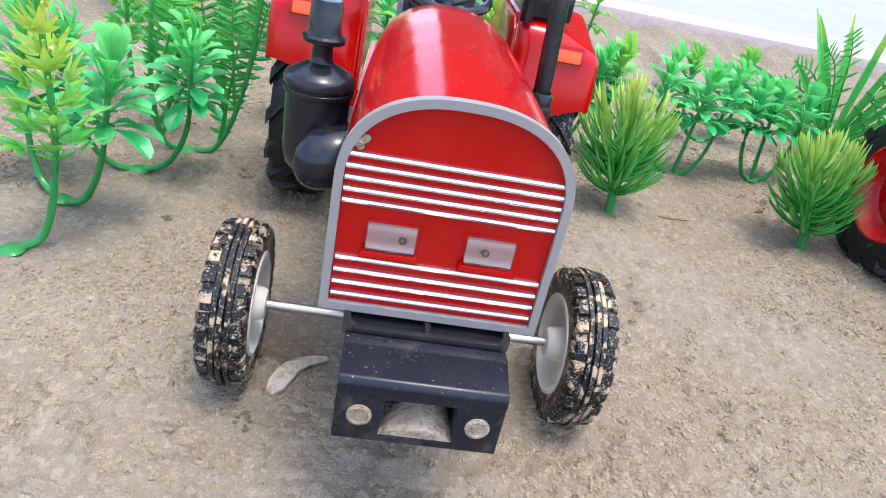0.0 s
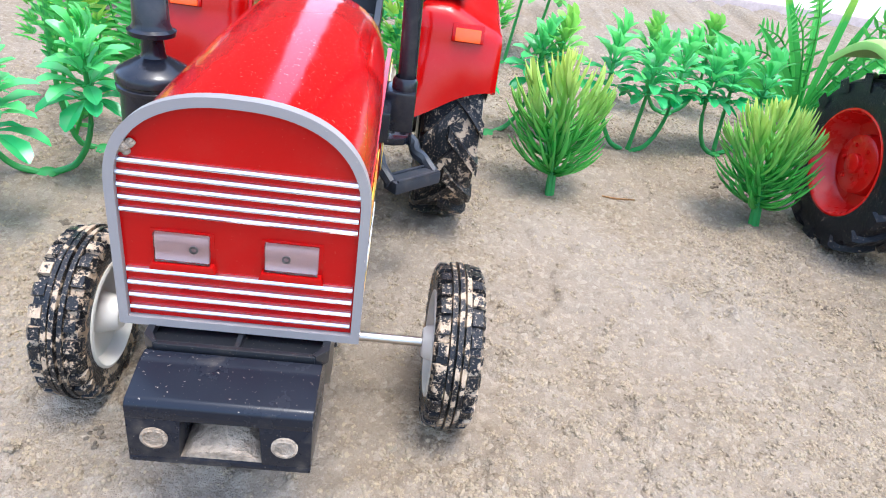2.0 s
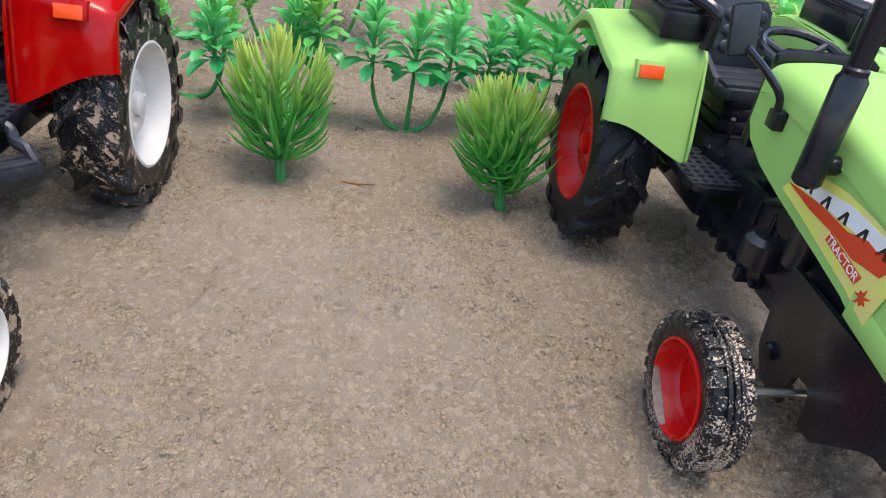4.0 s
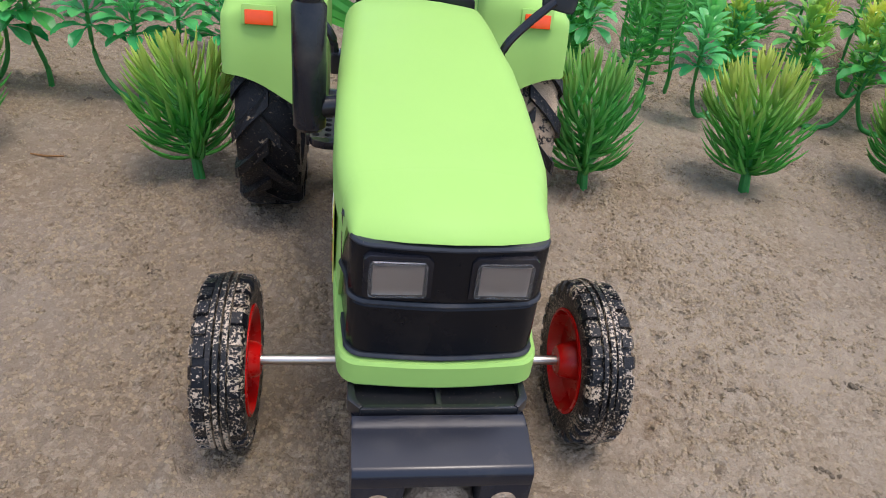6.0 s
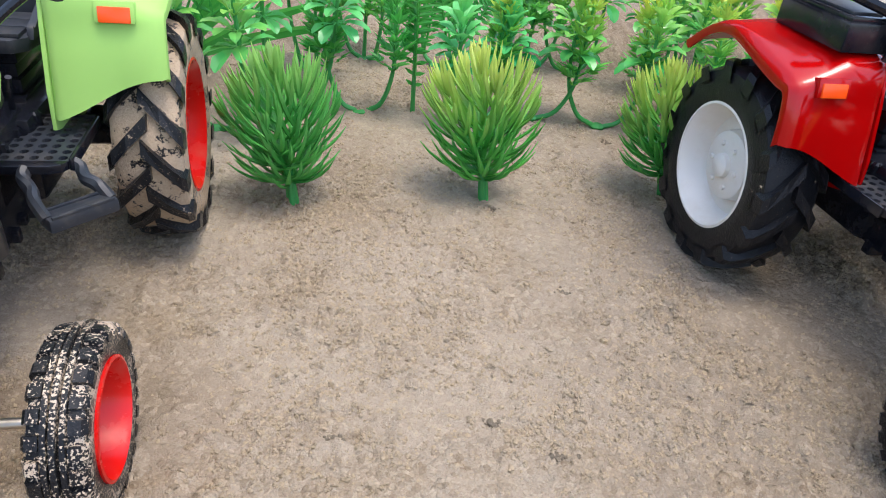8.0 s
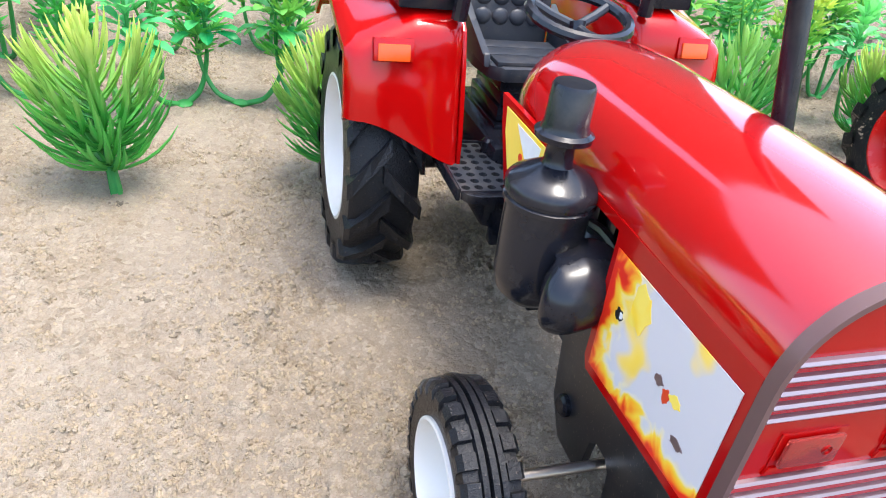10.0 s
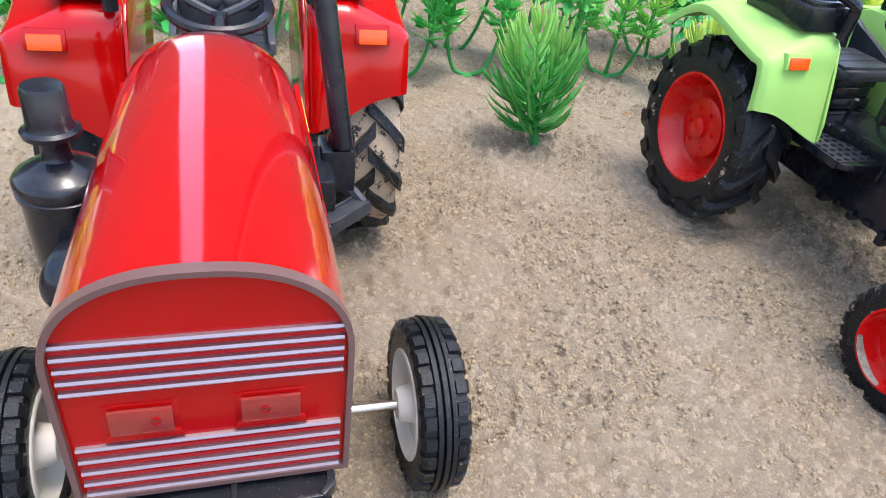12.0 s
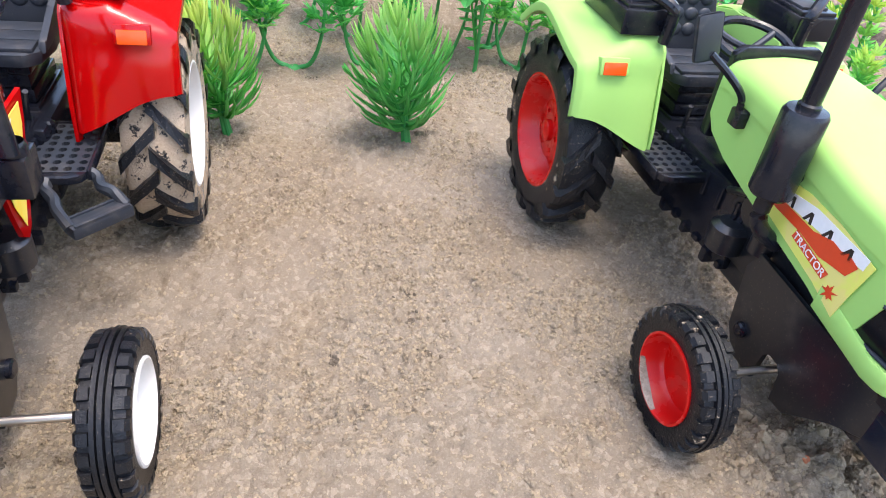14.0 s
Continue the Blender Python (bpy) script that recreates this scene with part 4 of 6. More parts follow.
def red_tractor(x, y, yaw, sandy, label, shift=0.0, skew=(0, 0, 0)):
    root = tagged(new("toy_tractor"), label, "toy tractor", "toy tractors in a row")
    root.matrix_basis = pose(x, y, 0, 0, 0, yaw)
    red = M_REDSAND if sandy else M_RED
    if sandy:
        chassis(root, M_RUB_DIRTY, (M_RUB_CLEAN, M_RUB_MID), M_WHITE, "black front wheel caked with pale sand", "black lugged rear wheel, white rim", red, M_WEIGHT)
    else:
        chassis(root, M_RUB_CLEAN, (M_RUB_CLEAN, M_RUB_FILLED), M_WHITE, "clean black ribbed front wheel, white rim", "black lugged rear wheel, white rim", red, M_WEIGHT_CLEAN)
    fender(root, 1, red, skew)
    fender(root, -1, red)
    steering(root, -0.047, 0.1045, 0.0146, 12)
    # bonnet: arched top over two side panels a side
    W = 0.0245
    secs = []
    for yy, w, zb, zt in ((-0.1760, W, 0.0850, 0.1042), (-0.150, W, 0.0855, 0.1050), (-0.120, W - 0.0004, 0.0860, 0.1056), (-0.090, W - 0.0014, 0.0862, 0.1060), (-0.076, W - 0.0024, 0.0862, 0.1055),
                          (-0.068, W - 0.0040, 0.0858, 0.1038), (-0.063, W - 0.0065, 0.0850, 0.1005), (-0.0605, W - 0.0105, 0.0840, 0.0955)):
        secs.append([Vector((px, yy, pz)) for px, pz in arch(w, zb, zt, 22, 2.25)])
    bm = shell(secs, 0.0012)
    bm.faces.new([bm.verts.new(v) for v in [Vector((px, -0.0605, pz)) for px, pz in arch(W - 0.0105, 0.0840, 0.0955, 22, 2.25)]])
    bonnet = part("bonnet", bm, M_REDWET if sandy else M_REDGLOSS, root, "glossy red bonnet flecked with sand" if sandy else "glossy red bonnet", smooth=40)
    for s in (1, -1):
        pale = s < 0 and not sandy
        pr = -0.1335 if pale else -0.1380
        bm = bmesh.new()
        prism(bm, [(-0.1755, 0.0545), (pr - 0.0020, 0.0535), (pr - 0.0005, 0.0560), (pr, 0.0840), (-0.1330, 0.0880), (-0.1755, 0.0872)], "x", W * s, (W - 0.0014) * s)
        prism(bm, [(-0.1385, 0.0855), (-0.0990, 0.0862), (-0.0985, 0.0885), (-0.1385, 0.0878)], "x", W * s - 0.0001 * s, (W - 0.0014) * s)
        prism(bm, [(-0.1000, 0.0880), (-0.0960, 0.0640), (-0.0930, 0.0530), (-0.0890, 0.0500), (-0.0850, 0.0525), (-0.0690, 0.0800), (-0.0660, 0.0880)], "x", (W - 0.0002) * s, (W - 0.0016) * s)
        part("side_panel", bm, red, bonnet)
        xs = (W + 0.00015) * s
        # stickers
        bm = bmesh.new()
        sr = pr - 0.0018
        prism(bm, [(-0.1738, 0.0568), (sr - 0.0012, 0.0560), (sr, 0.0832), (-0.1738, 0.0828)], "x", xs, xs + 0.0002 * s)
        stk = part("sticker", bm, M_STICK_PANEL if pale else M_STICK_FLAME, bonnet, "flame-pattern paper sticker")
        if pale:
            for (cy, cz, ww, hh, mm) in ((-0.1470, 0.0772, 0.0034, 0.0052, M_STICK_YEL), (-0.1600, 0.0690, 0.0012, 0.0016, M_INK_RED), (-0.1625, 0.0700, 0.0018, 0.0012, M_STICK_YEL),
                                         (-0.1572, 0.0702, 0.0015, 0.0011, M_BARGREY), (-0.1660, 0.0640, 0.0020, 0.0010, M_BARGREY), (-0.1415, 0.0722, 0.0014, 0.0015, M_INK_BLACK), (-0.1423, 0.0724, 0.0006, 0.0008, M_INK_WHITE)):
                bm = bmesh.new()
                off = 0.0002 if mm is not M_INK_WHITE else 0.0003
                pts = [(cy + ww * math.cos(2 * math.pi * k / 16) * (0.9 + 0.2 * math.sin(k * 2.1 + cz * 9000)), cz + hh * math.sin(2 * math.pi * k / 16) * (0.9 + 0.2 * math.cos(k * 1.7 + cy * 7000))) for k in range(16)]
                prism(bm, pts, "x", xs + off * s, xs + (off + 0.0001) * s)
                part("printed_patch", bm, mm, stk)
        else:
            bm = bmesh.new()
            prism(bm, [(-0.1715, 0.0640), (-0.1430, 0.0670), (-0.1430, 0.0740), (-0.1715, 0.0710)], "x", xs + 0.0002 * s, xs + 0.0003 * s)
            part("black_band", bm, M_INK_BLACK, stk)
            if sandy and s > 0:
                letters("model_number", "EHE 242", 0.0066, pose(xs + 0.00035, -0.1572, 0.0691, 90, 0, 90) @ pose(0, 0, 0, 0, 0, 6), M_INK_WHITE, stk, "white printed letters")
            else:
                bm = bmesh.new()
                for k in range(6):
                    cy = -0.1690 + k * 0.0042
                    prism(bm, [(cy, 0.0667 + k * 0.00044), (cy + 0.0030, 0.0670 + k * 0.00044), (cy + 0.0030, 0.0712 + k * 0.00044), (cy, 0.0709 + k * 0.00044)], "x", xs + 0.0003 * s, xs + 0.00042 * s)
                part("lettering_bar", bm, M_INK_WHITE, stk)
        bm = bmesh.new()
        prism(bm, [(-0.0975, 0.0862), (-0.0940, 0.0640), (-0.0895, 0.0545), (-0.0730, 0.0800), (-0.0715, 0.0862)], "x", xs, xs + 0.0002 * s)
        rs = part("sticker", bm, M_STICK_YEL, bonnet, "yellow sticker with small print")
        bm = bmesh.new()
        prism(bm, [(-0.0955, 0.0850), (-0.0935, 0.0740), (-0.0800, 0.0850)] if not sandy else [(-0.0955, 0.0852), (-0.0945, 0.0800), (-0.0760, 0.0835), (-0.0750, 0.0852)], "x", xs + 0.0002 * s, xs + 0.0003 * s)
        part("pale_field", bm, M_INK_WHITE, rs)
        bm = bmesh.new()
        for k in range(6):
            z = 0.0660 + k * 0.0016
            box(bm, (xs + 0.0003 * s, -0.0890 + k * 0.0006, z), (0.0001, 0.0060, 0.0006))
        for dy in (0, 0.0032):
            lathe(bm, [(0.0011, xs + 0.0002 * s), (0.0011, xs + 0.0004 * s), (0.0, xs + 0.0004 * s)], "x", (0, -0.0885 + dy, 0.0780), 12, False)
        part("small_print", bm, M_INK_RED, rs)
    # radiator front
    bm = bmesh.new()
    gw, gt = (0.0251, 0.1055) if sandy else (0.0247, 0.1047)
    out = grille_outline(gw, 0.0845, gt, 0.0535)
    inn = grille_outline(gw, 0.0845, gt, 0.0535, 0.0019 if sandy else 0.0011)
    for a, b in ((-0.1782, -0.1757),):
        o1 = [bm.verts.new((px, a, pz)) for px, pz in out]
        o2 = [bm.verts.new((px, b, pz)) for px, pz in out]
        i1 = [bm.verts.new((px, a, pz)) for px, pz in inn]
        i2 = [bm.verts.new((px, b, pz)) for px, pz in inn]
        n = len(out)
        for k in range(n):
            q = (k + 1) % n
            bm.faces.new((o1[k], o1[q], i1[q], i1[k]))
            bm.faces.new((o2[k], o2[q], i2[q], i2[k]))
            bm.faces.new((o1[k], o1[q], o2[q], o2[k]))
            bm.faces.new((i1[k], i1[q], i2[q], i2[k]))
    fr = part("grille_frame", bm, M_GREY if sandy else M_TAUPE, root, "grey moulded grille surround")
    bm = bmesh.new()
    prism(bm, grille_outline(gw, 0.0845, gt, 0.0535, 0.0018 if sandy else 0.0010), "y", -0.1768, -0.1746)
    gp = part("grille_panel", bm, red, root, "red grille panel")
    if sandy:
        bm = bmesh.new()
        for dx, dz, rr in ((0.0, 0.0, 0.0016), (0.0014, 0.0007, 0.0011), (-0.0008, 0.0013, 0.0010), (0.0007, -0.0010, 0.0009)):
            bmesh.ops.create_icosphere(bm, subdivisions=2, radius=rr, matrix=Matrix.Translation((-0.0212 + dx, -0.1772, 0.0938 + dz)) @ Matrix.Diagonal((1.0, 0.6, 0.9, 1)))
        for v in bm.verts:
            v.co += noise.noise_vector(v.co * 900) * 0.0003
        part("caked_sand", bm, M_DUST, gp, "tan clump of sand stuck to the grille")
    bars = [0.0910, 0.0884, 0.0858, 0.0832, 0.0806] + [0.0668, 0.0637, 0.0606, 0.0575, 0.0546]
    for k, z in enumerate(bars):
        bm = bmesh.new()
        wid = 0.0458 if z > 0.07 else 0.0456
        prism(bm, [(-0.1766, z - 0.00060), (-0.1775, z - 0.0005), (-0.1778, z), (-0.1775, z + 0.0005), (-0.1766, z + 0.00060)], "x", -wid / 2, wid / 2)
        part("grille_bar", bm, M_CHROME if sandy else M_BARGREY, gp, "chrome grille bar" if k == 0 else "")
    for cx in (-0.0114, 0.0102):
        bm = bmesh.new()
        prism(bm, [(cx - 0.0066, 0.0680), (cx + 0.0066, 0.0680), (cx + 0.0060, 0.0697), (cx - 0.0060, 0.0697)], "y", -0.1764, -0.1786 if sandy else -0.1773, 0.0002)
        prism(bm, [(cx - 0.0062, 0.0697), (cx + 0.0062, 0.0697), (cx + 0.0062, 0.0767), (cx - 0.0062, 0.0767)], "y", -0.1764, -0.1770, 0.0001)
        hl = part("headlight", bm, red, root, "rectangular headlight")
        bm = bmesh.new()
        box(bm, (cx, -0.1777, 0.0731), (0.0108 if sandy else 0.0104, 0.0014 if sandy else 0.0008, 0.0066 if sandy else 0.0058), 0.0003)
        lens = part("lens", bm, M_LENS if sandy else M_LENS_RED, hl, "clear plastic lens" if sandy else "red-tinted lens")
        if sandy:
            bm = bmesh.new()
            prism(bm, [(-0.1771, 0.0702), (-0.1779, 0.0704), (-0.1774, 0.0722), (-0.1777, 0.0742), (-0.1772, 0.0760), (-0.1771, 0.0760)], "x", cx - 0.0052, cx + 0.0052)
            part("reflector", bm, M_REFLECT, hl, "satin reflector behind the lens")
        bm = bmesh.new()
        lathe(bm, [(0.0009, -0.1783), (0.0009, -0.1779), (0.0005, -0.1779), (0.0005, -0.1783)], "y", (cx + (0.0024 if cx < 0 else -0.0010), 0, 0.0733), 12, False)
        part("bulb_mark", bm, M_GREY if sandy else red, hl)
    for ob in root.children:
        if ob.name.split(".")[0] in ("bonnet", "grille_frame", "grille_panel", "headlight"):
            ob.matrix_basis = pose(shift, 0, 0)
    # exhaust
    bm = bmesh.new()
    box(bm, (0.0285, -0.102, 0.0810), (0.0090, 0.0105, 0.0120), 0.0010)
    box(bm, (0.0235, -0.108, 0.0800), (0.0060, 0.0200, 0.0090), 0.0010)
    lathe(bm, [(0.0036, 0.0860), (0.0036, 0.0895), (0.0030, 0.0905)], "z", (0.0295, -0.1030, 0), 18, False)
    if sandy:
        tube(bm, [(0.0300, -0.1005, 0.0880), (0.0288, -0.0965, 0.1300), (0.0275, -0.0925, 0.1725)], 0.0027, 16)
    else:
        tube(bm, [(0.0295, -0.1060, 0.0880), (0.0241, -0.0985, 0.1300), (0.0190, -0.0910, 0.1725)], 0.0027, 16)
    part("exhaust_pipe", bm, M_BLACK, root, "tall black exhaust pipe")
    # air cleaner
    bm = bmesh.new()
    dz = -0.005
    prof = [(0.0, 0.0630), (0.0050, 0.0640), (0.0078, 0.0668), (0.0088, 0.0710), (0.0090, 0.0800), (0.0090, 0.0878), (0.0097, 0.0882), (0.0098, 0.0893), (0.0093, 0.0897), (0.0093, 0.0902), (0.0099, 0.0906), (0.0099, 0.0922), (0.0094, 0.0930),
            (0.0088, 0.0936), (0.0064, 0.0950), (0.0034, 0.0966), (0.0030, 0.0974), (0.0028, 0.1010), (0.0032, 0.1018), (0.0058, 0.1022), (0.0060, 0.1034), (0.0050, 0.1040), (0.0045, 0.1054),
            (0.0043, 0.1125), (0.0039, 0.1132), (0.0, 0.1134)]
    lathe(bm, [(r, z + dz) for r, z in prof], "z", (-0.0357 if sandy else -0.0340, -0.1165, 0), 36, False)
    # bulb-shaped elbow into the engine
    path = bend([(-0.0365, -0.1262, 0.0672), (-0.0335, -0.1278, 0.0675), (-0.0285, -0.1275, 0.0688), (-0.0228, -0.1240, 0.0702)], 7)
    tube(bm, path, [0.0086 * math.sqrt(max(0.02, 1 - (1 - min(1.0, k / 8)) ** 2)) - 0.0008 * max(0.0, k - 14) / 7 for k in range(len(path))], 28)
    part("air_cleaner", bm, M_BLACK, root, "black air cleaner canister with a capped stack")
    return root


# ---- lime tractor body ----
def rounded(w, zb, zt, r, n=5):
    """Open section: up one side, over with rounded shoulders, down the other."""
    pts = [(-w, zb)]
    for k in range(n + 1):
        a = math.pi - (math.pi / 2) * k / n
        pts.append((-w + r + r * math.cos(a), zt - r + r * math.sin(a)))
    for k in range(1, 4):
        u = k / 4
        pts.append((-w + r + (2 * w - 2 * r) * u, zt + 0.0012 * math.sin(math.pi * u)))
    for k in range(n + 1):
        a = math.pi / 2 - (math.pi / 2) * k / n
        pts.append((w - r + r * math.cos(a), zt - r + r * math.sin(a)))
    pts.append((w, zb))
    return pts


def lime_tractor(x, y, yaw, label, front_rubber, can, skew):
    root = tagged(new("toy_tractor"), label, "toy tractor", "toy tractors in a row")
    root.matrix_basis = pose(x, y, 0, 0, 0, yaw)
    chassis(root, front_rubber, (M_RUB_LIGHT, M_RUB_FILLED), M_REDRIM, "black front wheel speckled with sand, red rim", "black lugged rear wheel, red rim", M_GREEN, M_WEIGHT_CLEAN)
    fender(root, 1, M_GREEN, skew)
    fender(root, -1, M_GREEN)
    steering(root, -0.045, 0.1035, 0.0152, 14)
    secs = []
    for yy, w, zb, zt, r in ((-0.0605, 0.0195, 0.0900, 0.1000, 0.004), (-0.0625, 0.0208, 0.0830, 0.1035, 0.006), (-0.0680, 0.0214, 0.0780, 0.1048, 0.007), (-0.0800, 0.0218, 0.0735, 0.1048, 0.007),
                             (-0.0950, 0.0222, 0.0705, 0.1040, 0.007), (-0.1100, 0.0226, 0.0680, 0.1026, 0.0050), (-0.1250, 0.0228, 0.0655, 0.1006, 0.0050), (-0.1400, 0.0228, 0.0625, 0.0980, 0.0050),
                             (-0.1517, 0.0224, 0.0580, 0.0966, 0.0050), (-0.1592, 0.0216, 0.0640, 0.0951, 0.0050), (-0.1647, 0.0208, 0.0815, 0.0935, 0.0050), (-0.1687, 0.0202, 0.0882, 0.0920, 0.0030),
                             (-0.1723, 0.0196, 0.0880, 0.0902, 0.0017), (-0.1734, 0.0191, 0.0878, 0.0888, 0.0007)):
        secs.append([Vector((px, yy - (0.004 * (1 - (px / w) ** 2) if yy < -0.1635 else 0), pz)) for px, pz in rounded(w, zb, zt, r)])
    bm = shell(secs, 0.0012)
    bonnet = part("bonnet", bm, M_GREEN, root, "lime green sloping bonnet", smooth=50)
    # upper cover that overhangs the sides with a small rolled edge
    secs = []
    for yy, w, zt, r in ((-0.0640, 0.0216, 0.1042, 0.007), (-0.0680, 0.0219, 0.1051, 0.007), (-0.0800, 0.0223, 0.1051, 0.007), (-0.0950, 0.0227, 0.1043, 0.007), (-0.1100, 0.0231, 0.1029, 0.0054), (-0.1250, 0.0233, 0.1009, 0.0052),
                         (-0.1400, 0.0233, 0.0983, 0.0051), (-0.1517, 0.0229, 0.0969, 0.0051), (-0.1577, 0.0221, 0.0955, 0.0051), (-0.1619, 0.0213, 0.0943, 0.0050), (-0.1643, 0.0205, 0.0932, 0.0050)):
        wave = 0.0004 * math.sin(yy * 420)
        secs.append([Vector((px * (1.012 if pz < zt - 0.0085 else 1.0), yy, pz)) for px, pz in rounded(w, zt - 0.0105 + wave, zt, r)])
    part("bonnet_cover", shell(secs, 0.0008), M_GREEN, bonnet, smooth=50)
    bm = bmesh.new()
    prism(bm, [(-0.0190, 0.0960), (0.0190, 0.0960), (0.0185, 0.1055), (0.0150, 0.1080), (-0.0150, 0.1080), (-0.0185, 0.1055)], "y", -0.0590, -0.0625, 0.0006)
    box(bm, (0, -0.0570, 0.0850), (0.034, 0.006, 0.028), 0.0015)
    part("dashboard", bm, M_BLACK, root, "black dashboard hood")
    # plan of the nose: straight sides, rounded corners, slightly bowed front

    def plan(w, out, side_y):
        half = [(w + 0.0016, side_y), (w + 0.0004, -0.1677), (w, -0.1722)]
        for k in range(1, 6):
            a = radians(18 * k)
            half.append((w - 0.0050 + 0.0050 * math.cos(a), -0.1722 - 0.0050 * math.sin(a)))
        half += [(w * 0.52, -0.1777), (w * 0.27, -0.1781)]
        half = [(px + (out if k < 3 else out * 0.7), py - (0 if k == 0 else out)) for k, (px, py) in enumerate(half)]
        return [(-px, py) for px, py in half] + [(0.0, -0.1783 - out)] + half[::-1]

    def band(z0, z1, out, side_y, w, dz=0.0, inset=0.004, dz0=0.0):
        bm2 = bmesh.new()
        outer = plan(w, out, side_y)
        inner = plan(w - inset, out - inset * 0.4, side_y)
        rows = []
        for k, ((px, py), (qx, qy)) in enumerate(zip(outer, inner)):
            lift = dz if k in (0, len(outer) - 1) else 0.0
            low = dz0 if k in (0, len(outer) - 1) else 0.0
            rows.append([Vector((qx, qy, z0 + low)), Vector((px * 0.985, py + 0.0005, z0 + low)), Vector((px, py, z0 + low + 0.0007)), Vector((px, py, z1 + lift - 0.0007)), Vector((px * 0.985, py + 0.0005, z1 + lift)), Vector((qx, qy, z1 + lift))])
        loft(bm2, rows)
        return bm2
    # lower lime lip round the nose
    part("nose_lip", band(0.0540, 0.0606, 0.0006, -0.1440, 0.0210, 0.0075, 0.004, 0.0050), M_GREEN, root, "lime lip below the grille")
    # black wrap-round grille
    top = part("grille", band(0.0756, 0.0888, -0.0010, -0.1627, 0.0206, 0.0003), M_GRILLE, root, "black wrap-round grille")
    part("grille_line", band(0.0747, 0.0759, -0.0005, -0.1627, 0.0206), M_GREYBLK, top)
    part("grille_line", band(0.0880, 0.0891, -0.0007, -0.1647, 0.0204), M_GREYBLK, top)
    low = part("lower_grille", band(0.0618, 0.0748, -0.0010, -0.1547, 0.0207), M_GRILLE, root)
    part("grille_line", band(0.0608, 0.0620, -0.0004, -0.1557, 0.0208), M_GREYBLK, low)
    for s in (1, -1):
        bm = bmesh.new()
        prism(bm, [(0.0036 * s, 0.0772), (0.0160 * s, 0.0770), (0.0171 * s, 0.0782), (0.0170 * s, 0.0864), (0.0159 * s, 0.0874), (0.0048 * s, 0.0872), (0.0036 * s, 0.0860)], "y", -0.1753, -0.1777, 0.0005)
        hl = part("headlight", bm, M_BLACK, root, "rectangular headlight in the grille")
        bm = bmesh.new()
        prism(bm, [(0.0050 * s, 0.0780), (0.0155 * s, 0.0780), (0.0161 * s, 0.0788), (0.0160 * s, 0.0856), (0.0152 * s, 0.0864), (0.0054 * s, 0.0862), (0.0047 * s, 0.0854), (0.0046 * s, 0.0788)], "y", -0.1777, -0.1784, 0.0004)
        part("lens", bm, M_LENS_DIM, hl, "smoky clear lens")
        bm = bmesh.new()
        prism(bm, [(-0.1775, 0.0788), (-0.1780, 0.0788), (-0.17775, 0.0802), (-0.1781, 0.0822), (-0.1777, 0.0840), (-0.1779, 0.0856), (-0.1775, 0.0856)], "x", 0.0055 * s, 0.0152 * s)
        part("reflector", bm, M_REFLECT_DIM, hl, "dull reflector behind the lens")
        # side sticker
        bm = bmesh.new()
        q = 0.02285
        y_z = [(-0.098, 0.0740), (-0.112, 0.0715), (-0.126, 0.0685), (-0.140, 0.0655), (-0.1515, 0.0615), (-0.1530, 0.0700), (-0.1560, 0.0830), (-0.140, 0.0860), (-0.125, 0.0870), (-0.105, 0.0850)]
        prism(bm, y_z, "x", q * s, (q + 0.00025) * s)
        st = part("sticker", bm, M_STICK_LIME, bonnet, "yellow sticker with red and white print")
        bm = bmesh.new()
        prism(bm, [(-0.101, 0.0785), (-0.104, 0.0815), (-0.1300, 0.0850), (-0.1535, 0.0838), (-0.1530, 0.0800), (-0.1300, 0.0795)], "x", (q + 0.00025) * s, (q + 0.0004) * s)
        part("white_band", bm, M_INK_WHITE, st)
        bm = bmesh.new()
        prism(bm, [(-0.0995, 0.0775), (-0.1180, 0.0790), (-0.1320, 0.0785), (-0.1400, 0.0806), (-0.1440, 0.0800), (-0.1465, 0.0812), (-0.1515, 0.0796), (-0.1490, 0.0750), (-0.1430, 0.0742), (-0.1380, 0.0734), (-0.1280, 0.0750), (-0.1150, 0.0753)], "x", (q + 0.0004) * s, (q + 0.0005) * s)
        prism(bm, [(-0.1265, 0.0750), (-0.1440, 0.0715), (-0.1425, 0.0685), (-0.1255, 0.0720)], "x", (q + 0.0004) * s, (q + 0.0005) * s)
        star = []
        for k in range(14):
            rr = (0.0030 if k % 2 == 0 else 0.0013) * (1 + 0.25 * math.sin(k * 2.3))
            star.append((-0.1470 + rr * math.cos(math.pi * k / 7), 0.0672 + rr * math.sin(math.pi * k / 7)))
        prism(bm, star, "x", (q + 0.0004) * s, (q + 0.0005) * s)
        part("red_splash", bm, M_INK_RED, st)
        bm = bmesh.new()
        for k in range(5):
            cy = -0.1080 - k * 0.0090
            prism(bm, [(cy, 0.0792), (cy - 0.0012, 0.0792), (cy - 0.0036, 0.0828), (cy - 0.0024, 0.0828)], "x", (q + 0.0004) * s, (q + 0.0005) * s)
            prism(bm, [(cy - 0.0030, 0.0792), (cy - 0.0042, 0.0792), (cy - 0.0036, 0.0828), (cy - 0.0024, 0.0828)], "x", (q + 0.0004) * s, (q + 0.0005) * s)
        part("lettering_bar", bm, M_INK_BLACK, st)
